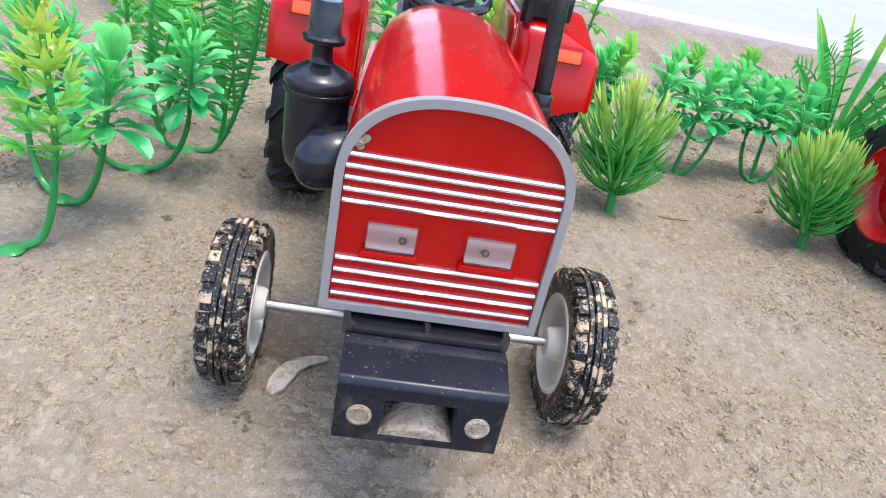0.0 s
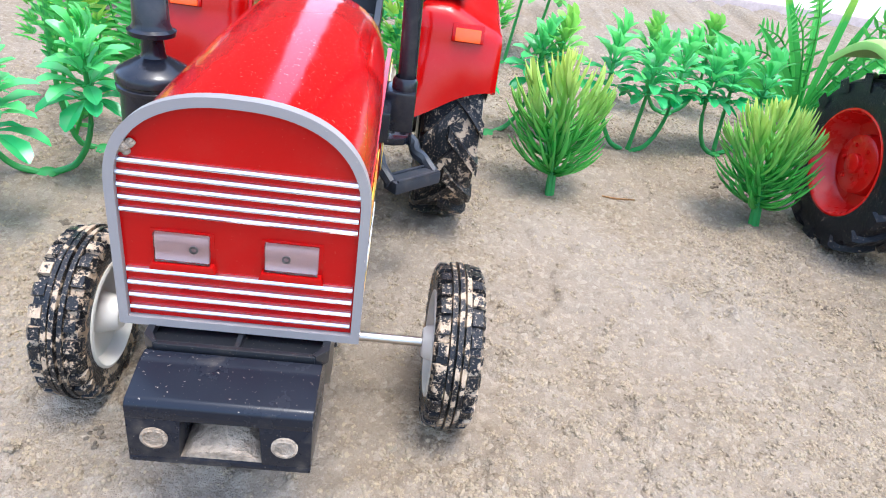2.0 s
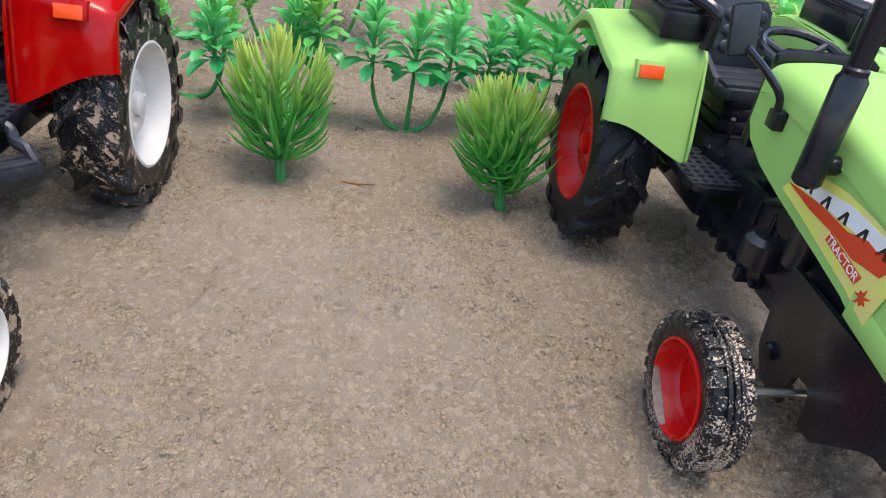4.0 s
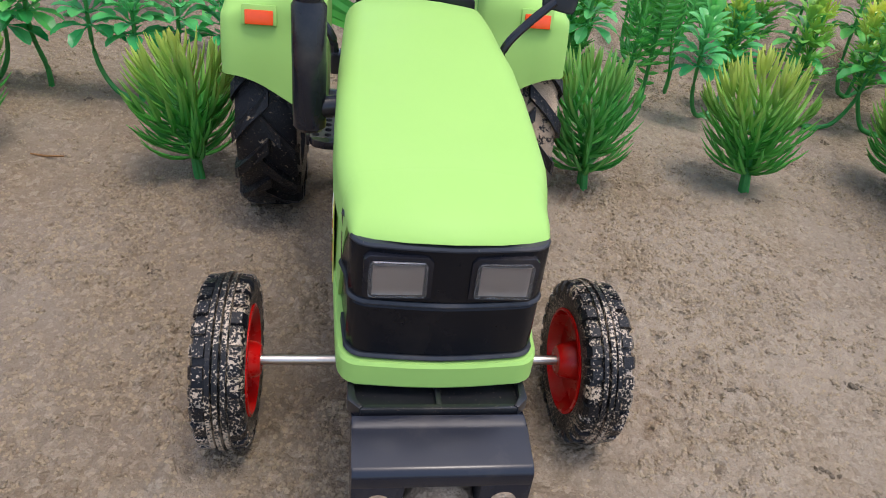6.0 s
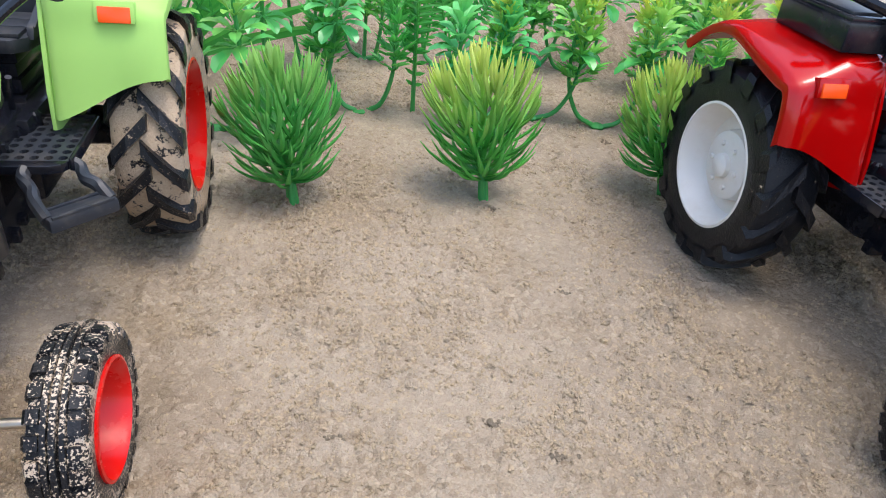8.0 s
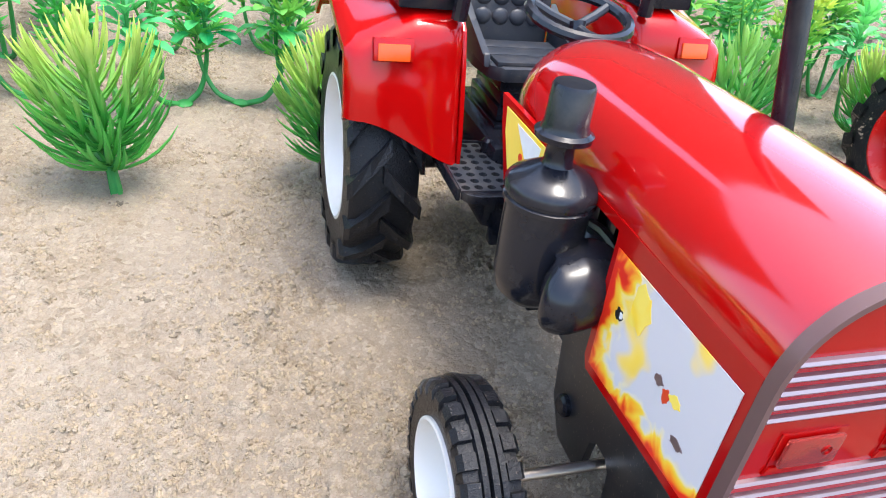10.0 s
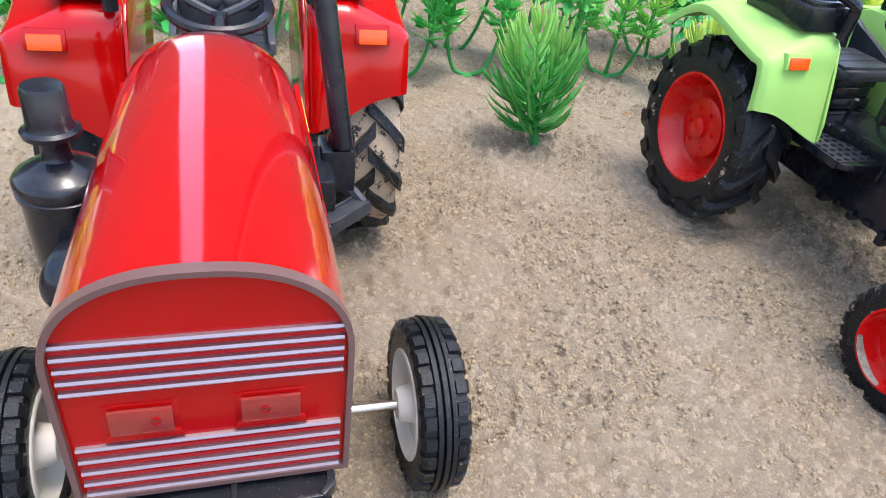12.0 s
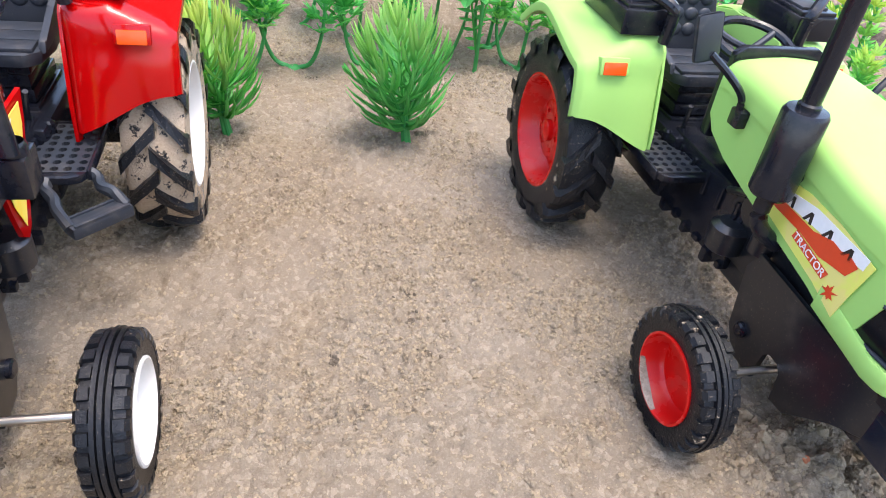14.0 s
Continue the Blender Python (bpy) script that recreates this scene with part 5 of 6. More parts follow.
        if s < 0:
            letters("word", "TRACTOR", 0.0036, pose(-(q + 0.00055), -0.1345, 0.0717, 90, 0, -90) @ pose(0, 0, 0, 0, 0, -11), M_INK_WHITE, st, "white printed word")
        else:
            letters("word", "TRACTOR", 0.0036, pose(q + 0.00055, -0.1345, 0.0717, 90, 0, 90) @ pose(0, 0, 0, 0, 0, 11), M_INK_WHITE, st, "white printed word")
        # mirror on its bent arm
        bm = bmesh.new()
        box(bm, (0.0232 * s, -0.0820, 0.0905), (0.0050, 0.0060, 0.0062), 0.0008)
        tube(bm, bend([(0.0245 * s, -0.0820, 0.0925), (0.0258 * s, -0.0820, 0.0985), (0.0320 * s, -0.0800, 0.1050), (0.0395 * s, -0.0775, 0.1110)], 4), 0.0013, 8)
        mr = part("mirror", bm, M_BLACK, root, "black side mirror on a bent arm")
        bm = bmesh.new()
        box(bm, (0.0420 * s, -0.0765, 0.1160), (0.0102, 0.0022, 0.0155), 0.0016, (-8, 8 * s, -10 * s))
        part("mirror_head", bm, M_GREYBLK, mr)
    # exhaust
    bm = bmesh.new()
    cx, z0, z1, cr, drop = can
    cy = -0.1165
    lathe(bm, [(0.0, z0), (cr - 0.0008, z0), (cr, z0 + 0.0010), (cr, z1 - 0.0012), (cr - 0.0008, z1), (0.0034, z1 + 0.0002), (0.0034, z1 + 0.0016), (0.0028, z1 + 0.0022), (0.0028, 0.1740), (0.0022, 0.1740),
               (0.0022, 0.1720)], "z", (cx, cy, 0), 28, False)
    if drop:
        tube(bm, bend([(cx, cy, z0 + 0.002), (cx, cy, z0 - drop * 0.6), (cx + 0.003, cy - 0.001, z0 - drop), (cx + 0.010, cy - 0.002, z0 - drop - 0.005)], 4), 0.0028, 12)
    tube(bm, bend([(cx, cy, z0 + 0.006), (cx + 0.004, cy, z0 + 0.006), (cx + 0.0100, cy, z0 + 0.007)], 4), 0.0028, 12)
    part("exhaust_pipe", bm, M_BLACK, root, "tall black exhaust with silencer can")
    return root


TRACTORS = [
    red_tractor(-0.0075, 0.1774, 2.9, True, "red plastic toy tractor with sand-caked front wheels, standing on sand"),
    lime_tractor(0.2970, 0.2023, 4.9, "lime green plastic toy tractor with red rims, standing on sand", M_RUB_PEPPER, (-0.0300, 0.0845, 0.1165, 0.0042, 0.0), (-0.0045, 0.002, 0.005)),
    red_tractor(0.6280, 0.1992, 4.6, False, "glossy red plastic toy tractor with clean front wheels, on sand", -0.0027, (-0.0022, 0.002, 0.004)),
    lime_tractor(0.9000, 0.2192, 5.2, "lime green toy tractor with sandy rear tyres beside the red one", M_RUB_LIGHT, (-0.0300, 0.0820, 0.1105, 0.0068, 0.014), (-0.004, 0.0, 0.0)),
]


# ---- plastic plants ----
def blade_strip(bm, pts, widths, side, thick=0.0):
    """A leaf strip along points, folded slightly along its middle."""
    pts = [Vector(p) for p in pts]
    rows = []
    for i, (p, w) in enumerate(zip(pts, widths)):
        d = (pts[min(i + 1, len(pts) - 1)] - pts[max(i - 1, 0)]).normalized()
        s = (side - d * side.dot(d)).normalized()
        nrm = s.cross(d).normalized()
        rows.append((bm.verts.new(p - s * w + nrm * w * 0.25), bm.verts.new(p - nrm * w * 0.12), bm.verts.new(p + s * w + nrm * w * 0.25)))
    for A, B in zip(rows, rows[1:]):
        bm.faces.new((A[0], A[1], B[1], B[0]))
        bm.faces.new((A[1], A[2], B[2], B[1]))


def needle(bm, a, b, c, r):
    """A tapered three-sided needle bent through a, b and c."""
    n = 5
    pts = [(1 - t) ** 2 * a + 2 * t * (1 - t) * b + t * t * c for t in [k / n for k in range(n + 1)]]
    tube(bm, pts, [r * 0.7, r * 0.9, r, r, r * 0.75, r * 0.10], 4, 0.6)


def pine_bush(x, y, h, w, turn, lean, mat, seed, label):
    """A short trunk and nine feathered ribs; the needles sweep out and up to an egg-shaped outline."""
    rnd = random.Random(seed)
    root = tagged(new("plastic_bush"), label, "artificial plant", "bushy plastic plants in the sand")
    root.matrix_basis = pose(x, y, 0, lean[0], lean[1], turn)
    bm = bmesh.new()
    for k in range(4):
        a = math.pi / 4 + k * math.pi / 2
        q = 0.0013
        tube(bm, [(q * math.cos(a), q * math.sin(a), -0.004), (q * math.cos(a), q * math.sin(a), 0.004), (q * 0.8 * math.cos(a), q * 0.8 * math.sin(a), 0.014),
                  (q * 0.6 * math.cos(a), q * 0.6 * math.sin(a), 0.020)], [0.0015, 0.0014, 0.0012, 0.0010], 8)
    part("trunk", bm, M_STEM, root)
    bm = bmesh.new()
    ax, ay, az_, cz = w * 0.53, w * 0.44, h * 0.465, h * 0.565

    def inside(p):
        return abs(p.x / ax) ** 2.2 + abs(p.y / ay) ** 2.2 + abs((p.z - cz) / az_) ** 2.4 < 1.0

    ribs = [(0.0, 0.0)] + [(radians(20), k * math.pi / 2 + 0.1) for k in range(4)] + [(radians(36), math.pi / 4 + k * math.pi / 2) for k in range(4)]
    for phi, az in ribs:
        az += rnd.uniform(-0.2, 0.2)
        phi *= rnd.uniform(0.9, 1.1)
        d = Vector((math.cos(az) * math.sin(phi), 0.8 * math.sin(az) * math.sin(phi), math.cos(phi))).normalized()
        base = Vector((0, 0, 0.0085 + 0.004 * rnd.random()))
        ln = h * (0.66 - 0.22 * phi)
        bow = base + Vector((0, 0, 1)) * ln * 0.22 + d * ln * 0.28
        tip = base + d * ln
        needle(bm, base, bow, tip, 0.0012)
        out = Vector((d.x, d.y, 0))
        out = out.normalized() if out.length > 0.02 else Vector((0, -1, 0))
        side = d.cross(out).normalized()
        rows = 9 if phi < 0.1 else 7 if phi < 0.5 else 5
        for k in range(rows):
            u = 0.04 + 0.96 * k / (rows - 1)
            p = base * (1 - u) ** 2 + bow * (2 * u * (1 - u)) + tip * u * u
            wide = radians(70 - 50 * u)
            for way in ((side, -side, out) if phi > 0.1 else (side, -side, out, -out)):
                aim = (way + out * rnd.uniform(-0.15, 0.35) + side * rnd.uniform(-0.15, 0.15)).normalized()
                ang = wide * rnd.uniform(0.82, 1.12)
                q = (d * math.cos(ang) + aim * math.sin(ang) + Vector((0, 0, 0.30))).normalized()
                first = (d * math.cos(ang * 1.25) + aim * math.sin(ang * 1.25)).normalized()
                reach, most = h * 0.10, h * rnd.uniform(0.36, 0.47)
                while reach < most and inside(p + q * (reach + h * 0.03)):
                    reach += h * 0.03
                reach *= rnd.uniform(0.92, 1.06)
                c = p + q * reach
                c.z = max(c.z, 0.010)
                needle(bm, p, p + first * reach * 0.55, c, 0.00118)
        for k in range(3):
            q = (d + Vector((rnd.uniform(-0.28, 0.28), rnd.uniform(-0.28, 0.28), 0.2))).normalized()
            reach = h * 0.10
            while reach < h * 0.36 and inside(tip + q * (reach + h * 0.02)):
                reach += h * 0.02
            needle(bm, tip, tip + q * reach * 0.5, tip + q * reach * rnd.uniform(0.9, 1.05), 0.00115)
    part("crown", bm, mat, root)
    return root


def leaf_round(bm, base, d, up, ln, wd):
    d, side = d.normalized(), d.cross(up).normalized()
    n = side.cross(d).normalized()
    pts = [base + d * ln * t + n * ln * bow for t, bow in ((0, 0), (0.3, 0.08), (0.65, 0.06), (0.9, -0.05), (1.0, -0.12))]
    blade_strip(bm, pts, [wd * 0.12, wd * 0.62, wd, wd * 0.66, wd * 0.10], side)


def leaf_star(bm, base, d, up, ln, wd):
    d, side = d.normalized(), d.cross(up).normalized()
    n = side.cross(d).normalized()
    for ang, f in ((0, 1.0), (0.62, 0.82), (-0.62, 0.82), (1.15, 0.55), (-1.15, 0.55)):
        q = (d * math.cos(ang) + side * math.sin(ang)).normalized()
        s2 = q.cross(n).normalized()
        b0 = base + d * ln * 0.22
        blade_strip(bm, [b0, b0 + q * ln * 0.4 * f + n * 0.0004, b0 + q * ln * 0.78 * f], [wd * 0.20, wd * 0.30, wd * 0.04], s2)


def frond(bm, pts, wd, n, droop=0.2):
    """A fern frond: leaflets in pairs along a curve."""
    path = bend(pts, 6)
    tube(bm, path, [0.0010 * (1 - 0.7 * i / len(path)) for i in range(len(path))], 5)
    for k in range(n):
        u = 0.16 + 0.82 * k / (n - 1)
        i = min(len(path) - 2, int(u * (len(path) - 1)))
        p, d = path[i], (path[i + 1] - path[i]).normalized()
        side = d.cross(Vector((0, -1, 0.25)))
        if side.length < 0.1:
            side = d.cross(Vector((1, 0, 0)))
        side.normalize()
        ln = wd * math.sin(math.pi * min(1.0, 0.18 + 0.80 * (1 - u))) ** 0.7
        for sg in (1, -1):
            q = (side * sg + d * 0.55 - Vector((0, 0, droop))).normalized()
            blade_strip(bm, [p, p + q * ln * 0.5, p + q * ln], [0.0007, 0.0013, 0.0002], d)


def stems_of(kind):
    return {"loop": 2, "triple": 3, "single": 1}[kind]


def leafy_plant(x, y, h, kind, leaf, mat, seed, label, spread=0.022, turn=None):
    """Plastic sprig: wire-like stems that meet in a loop at the foot, leaf whorls on top."""
    rnd = random.Random(seed)
    root = tagged(new("plastic_sprig"), label, "artificial plant", "leafy plastic plants in the sand")
    root.matrix_basis = pose(x, y, 0, rnd.uniform(-6, 6), rnd.uniform(-6, 6), rnd.uniform(-40, 40) if turn is None else turn)
    n = stems_of(kind)
    tops = []
    for k in range(n):
        u = 0 if n == 1 else -1 + 2 * k / (n - 1)
        out = u * spread * rnd.uniform(0.8, 1.1)
        dy = rnd.uniform(-0.006, 0.006)
        top = Vector((out * 1.05, dy, h * rnd.uniform(0.86, 1.05)))
        if n == 1:
            pts = [(0, 0, -0.004), (0.001, 0, 0.012), (rnd.uniform(-0.003, 0.003), dy * 0.5, h * 0.5), top]
        else:
            pts = [(out * 0.12, 0, 0.0008), (out * 0.62, dy * 0.2, 0.007), (out * 0.98, dy * 0.6, h * 0.40), top]
        bm = bmesh.new()
        path = bend(pts, 5)
        tube(bm, path, [0.0016 - 0.0007 * i / len(path) for i in range(len(path))], 8)
        part("stem", bm, M_STEM, root)
        tops.append((path, top))
    if n > 1:
        bm = bmesh.new()
        lathe(bm, [(0.0010, -0.003), (0.0040, -0.0005), (0.0046, 0.0010), (0.0030, 0.0022), (0.0, 0.0024)], "z", n=14, cap=False)
        part("foot", bm, M_STEM, root)
    fn = {"round": leaf_round, "star": leaf_star}.get(leaf)
    for path, top in tops:
        bm = bmesh.new()
        if leaf == "fern":
            for k in range(3):
                a = rnd.uniform(-0.9, 0.9)
                mid = path[int(len(path) * (0.35 + 0.15 * k))]
                end = mid + Vector((math.sin(a) * 0.022, rnd.uniform(-0.012, 0.012), h * (0.62 - 0.1 * k)))
                frond(bm, [mid, (mid + end) / 2 + Vector((math.sin(a) * 0.004, 0, 0.006)), end], 0.0105, 17)
        else:
            start = 0.80 if leaf == "round" else 0.62
            whorls = 5 if leaf == "round" else 7
            for wv in range(whorls):
                u = start + (1 - start) * wv / (whorls - 1)
                i = min(len(path) - 1, int(u * (len(path) - 1)))
                p = path[i].lerp(path[min(len(path) - 1, i + 1)], u * (len(path) - 1) - i)
                m = 8 if leaf == "round" else 5 + (wv % 2)
                ph = rnd.uniform(0, 6.28)
                rise = wv / (whorls - 1)
                for j in range(m):
                    a = ph + 2 * math.pi * j / m + rnd.uniform(-0.25, 0.25)
                    el = (-0.15 + 1.40 * rise if leaf == "round" else 0.28 + 0.90 * u * u) + rnd.uniform(-0.2, 0.25)
                    d = Vector((math.cos(a) * math.cos(el), math.sin(a) * math.cos(el), math.sin(el)))
                    twig = p + d * (rnd.uniform(0.002, 0.005) if leaf == "round" else rnd.uniform(0.003, 0.009))
                    tube(bm, [p, twig], [0.0007, 0.0005], 4)
                    ln = rnd.uniform(0.0115, 0.0165) * (1.1 - 0.25 * rise)
                    up = Vector((0, 0, 1)) if abs(d.z) < 0.9 else Vector((1, 0, 0))
                    fn(bm, twig, d, up, ln, ln * (0.25 if leaf == "round" else 0.34))
        part("leaves", bm, mat, root)
    return root


def strap_plant(x, y, h, seed, label):
    rnd = random.Random(seed)
    root = tagged(new("plastic_strap_plant"), label, "artificial plant")
    root.matrix_basis = pose(x, y, 0)
    bm = bmesh.new()
    lathe(bm, [(0.0030, -0.004), (0.0042, 0.004), (0.0030, 0.016), (0.0, 0.020)], "z", n=12, cap=False)
    part("foot", bm, M_STEM, root)
    for k in range(14):
        a = -1.0 + 2.0 * k / 13 + rnd.uniform(-0.08, 0.08)
        ln = h * rnd.uniform(0.75, 1.05)
        lean = rnd.uniform(-0.25, 0.25)
        d = Vector((math.sin(a), lean, math.cos(a) * 1.0))
        pts = [Vector((0, 0, 0.006)) + d * ln * t + Vector((math.sin(a) * 0.25 * ln * t * t, 0, -0.22 * ln * abs(math.sin(a)) * t * t)) for t in (0, 0.2, 0.45, 0.7, 0.88, 1.0)]
        bm = bmesh.new()
        blade_strip(bm, pts, [0.0014, 0.0028, 0.0038, 0.0034, 0.0020, 0.0003], Vector((math.cos(a), 0.25, -math.sin(a))))
        part("leaf", bm, M_BLADE, root)
    for k in range(8):
        a = (-1.25, -1.0, -0.75, -0.45, 0.5, 0.75, 1.0, 1.3)[k]
        bm = bmesh.new()
        e = Vector((math.sin(a) * 0.070, -0.018 + rnd.uniform(-0.02, 0.01), 0.030 + 0.078 * math.cos(a)))
        frond(bm, [(0, 0, 0.008), e * 0.55 + Vector((0, 0, 0.020)), e], 0.0095, 18)
        part("frond", bm, M_FERN, root)
    return root


PINE = "green plastic pine bush with yellow-tipped needles, planted in sand"
PINEG = "green plastic pine bush planted in sand"
for k, (bx, by, h, w, turn, lean, mm, lab) in enumerate((
        (0.1018, 0.2067, 0.064, 0.052, 0, (-10, -3), M_PINE, PINE), (0.2098, 0.2041, 0.058, 0.052, 25, (-8, -4), M_PINE, PINE),
        (0.3932, 0.2229, 0.063, 0.052, 40, (-8, -2), M_PINE_GREEN, PINEG), (0.4819, 0.2334, 0.065, 0.056, 10, (-10, -5), M_PINE, PINE),
        (0.5770, 0.2480, 0.062, 0.052, 60, (-10, -3), M_PINE, PINE), (0.6895, 0.2745, 0.066, 0.054, 80, (-8, -3), M_PINE, PINE),
        (0.7855, 0.2715, 0.071, 0.054, 30, (-6, -6), M_PINE_GREEN, PINEG), (0.9050, 0.3020, 0.064, 0.052, 15, (-8, -3), M_PINE, PINE))):
    pine_bush(bx, by, h * 1.13, w * 1.04, turn, lean, mm, 11 + k, lab)

ROUND_L = "teal-green plastic sprig with small rounded leaves on looped stems"
STAR_L = "lime plastic sprig with pointed yellow-green leaves on looped stems"
FERN_L = "bright green plastic fern sprig standing in the sand"
SPRIGS = (
    (-0.140, 0.077, 0.098, "loop", "star", M_STAR), (-0.143, 0.118, 0.070, "loop", "round", M_TEAL), (-0.128, 0.156, 0.066, "loop", "round", M_TEAL),
    (-0.117, 0.187, 0.100, "loop", "fern", M_FERN), (-0.110, 0.222, 0.105, "single", "fern", M_FERN), (-0.150, 0.225, 0.085, "loop", "star", M_STAR),
    (-0.060, 0.262, 0.085, "loop", "round", M_ROUND), (-0.020, 0.300, 0.080, "loop", "round", M_TEAL), (0.030, 0.295, 0.078, "loop", "star", M_STAR),
    (0.071, 0.281, 0.062, "loop", "round", M_TEAL), (0.106, 0.291, 0.066, "single", "round", M_ROUND), (0.158, 0.283, 0.064, "triple", "round", M_TEAL),
    (0.218, 0.300, 0.060, "triple", "round", M_TEAL), (0.205, 0.372, 0.062, "loop", "round", M_ROUND), (0.345, 0.300, 0.080, "loop", "round", M_ROUND),
    (0.384, 0.331, 0.090, "loop", "round", M_TEAL), (0.421, 0.336, 0.074, "loop", "star", M_FERN), (0.452, 0.338, 0.100, "single", "fern", M_FERN),
    (0.479, 0.372, 0.098, "single", "fern", M_FERN), (0.496, 0.336, 0.062, "loop", "round", M_TEAL), (0.525, 0.341, 0.070, "loop", "star", M_STAR),
    (0.566, 0.333, 0.070, "loop", "round", M_ROUND), (0.610, 0.330, 0.080, "loop", "star", M_STAR), (0.648, 0.345, 0.082, "loop", "round", M_ROUND),
    (0.685, 0.352, 0.080, "loop", "star", M_STAR), (0.719, 0.367, 0.078, "loop", "star", M_FERN), (0.767, 0.376, 0.080, "loop", "star", M_FERN),
    (0.839, 0.377, 0.100, "single", "fern", M_FERN), (0.873, 0.388, 0.082, "triple", "star", M_STAR), (0.935, 0.360, 0.085, "loop", "round", M_TEAL),
    (0.985, 0.335, 0.085, "loop", "star", M_STAR), (1.030, 0.345, 0.080, "loop", "round", M_ROUND), (1.090, 0.360, 0.080, "loop", "star", M_STAR),
    (1.145, 0.350, 0.075, "loop", "round", M_TEAL), (1.070, 0.285, 0.060, "loop", "star", M_STAR),
)
for k, (px, py, h, kind, leaf, mm) in enumerate(SPRIGS):
    leafy_plant(px, py, h, kind, leaf, mm, 101 + k, {"round": ROUND_L, "star": STAR_L, "fern": FERN_L}[leaf])
rnd_back = random.Random(5)
for k in range(30):
    px = -0.24 + k * 0.048 + rnd_back.uniform(-0.012, 0.012)
    if 0.10 < px < 0.34:
        continue
    leaf, mm = rnd_back.choice((("round", M_TEAL), ("round", M_ROUND), ("star", M_STAR), ("fern", M_FERN), ("round", M_ROUND)))
    leafy_plant(px, 0.415 + rnd_back.uniform(-0.02, 0.03), rnd_back.uniform(0.075, 0.10), rnd_back.choice(("loop", "triple")), leaf, mm, 301 + k,
                {"round": ROUND_L, "star": STAR_L, "fern": FERN_L}[leaf])
strap_plant(0.303, 0.378, 0.118, 7, "green plastic plant with long yellow-tipped strap leaves and fern fronds")


# ---- ground ----
def value_noise(px, py, cell, seed):
    rs = np.random.RandomState(seed)
    table = rs.rand(256, 256)
    u, v = px / cell + 1000.0, py / cell + 1000.0
    i, j = np.floor(u).astype(int), np.floor(v).astype(int)
    fu, fv = u - i, v - j
    fu, fv = fu * fu * (3 - 2 * fu), fv * fv * (3 - 2 * fv)
    a, b = table[i % 256, j % 256], table[(i + 1) % 256, j % 256]
    c, d = table[i % 256, (j + 1) % 256], table[(i + 1) % 256, (j + 1) % 256]
    return (a * (1 - fu) + b * fu) * (1 - fv) + (c * (1 - fu) + d * fu) * fv


def ground_height(px, py):
    """Trodden sand, crumbly in patches, with an earth bank behind the plants."""
    fine = value_noise(px, py, 0.0055, 1) - 0.5
    mid = value_noise(px, py, 0.018, 2) - 0.5
    big = value_noise(px, py, 0.09, 3) - 0.5
    crumb = np.clip((value_noise(px, py, 0.006, 4) - 0.70) / 0.30, 0, 1) * np.clip((value_noise(px, py, 0.05, 5) - 0.40) / 0.3, 0, 1)
    lump = np.clip((value_noise(px, py, 0.0042, 11) - 0.42) / 0.5, 0, 1) * (0.35 + 0.65 * np.clip((value_noise(px, py, 0.04, 12) - 0.30) / 0.4, 0, 1))
    patchy = 0.30 + 0.70 * np.clip((value_noise(px, py, 0.045, 21) - 0.30) / 0.4, 0, 1)
    grit = (np.clip(value_noise(px, py, 0.0028, 13) - 0.35, 0, 1) + 0.6 * np.clip(value_noise(px, py, 0.0019, 14) - 0.40, 0, 1)) * patchy
    near = 1 / (1 + np.exp((np.hypot(px - 0.4, py - 0.2) - 1.6) * 4))
    z = (0.0009 * fine + 0.0018 * mid + 0.0020 * big + 0.0036 * crumb + 0.0016 * lump + 0.0030 * grit * (0.62 + 0.30 / (1 + np.exp((0.24 - px) / 0.03)) + 0.68 / (1 + np.exp((0.62 - px) / 0.04)))) * near
    edge = 0.440 + 0.02 * (value_noise(px, py, 0.12, 6) - 0.5)
    bank = np.clip((py - edge) / 0.035, 0, 1)
    z = z + near * bank * (0.014 + 0.010 * (value_noise(px, py, 0.03, 7) - 0.4) + 0.014 * (value_noise(px, py, 0.012, 8) - 0.45))
    heap = np.exp(-(((px - 0.922) / 0.026) ** 2 + ((py - 0.060) / 0.018) ** 2))
    z = z + heap * (0.004 + 0.013 * (value_noise(px, py, 0.009, 9) - 0.35) + 0.007 * (value_noise(px, py, 0.0045, 10) - 0.5))
    return z


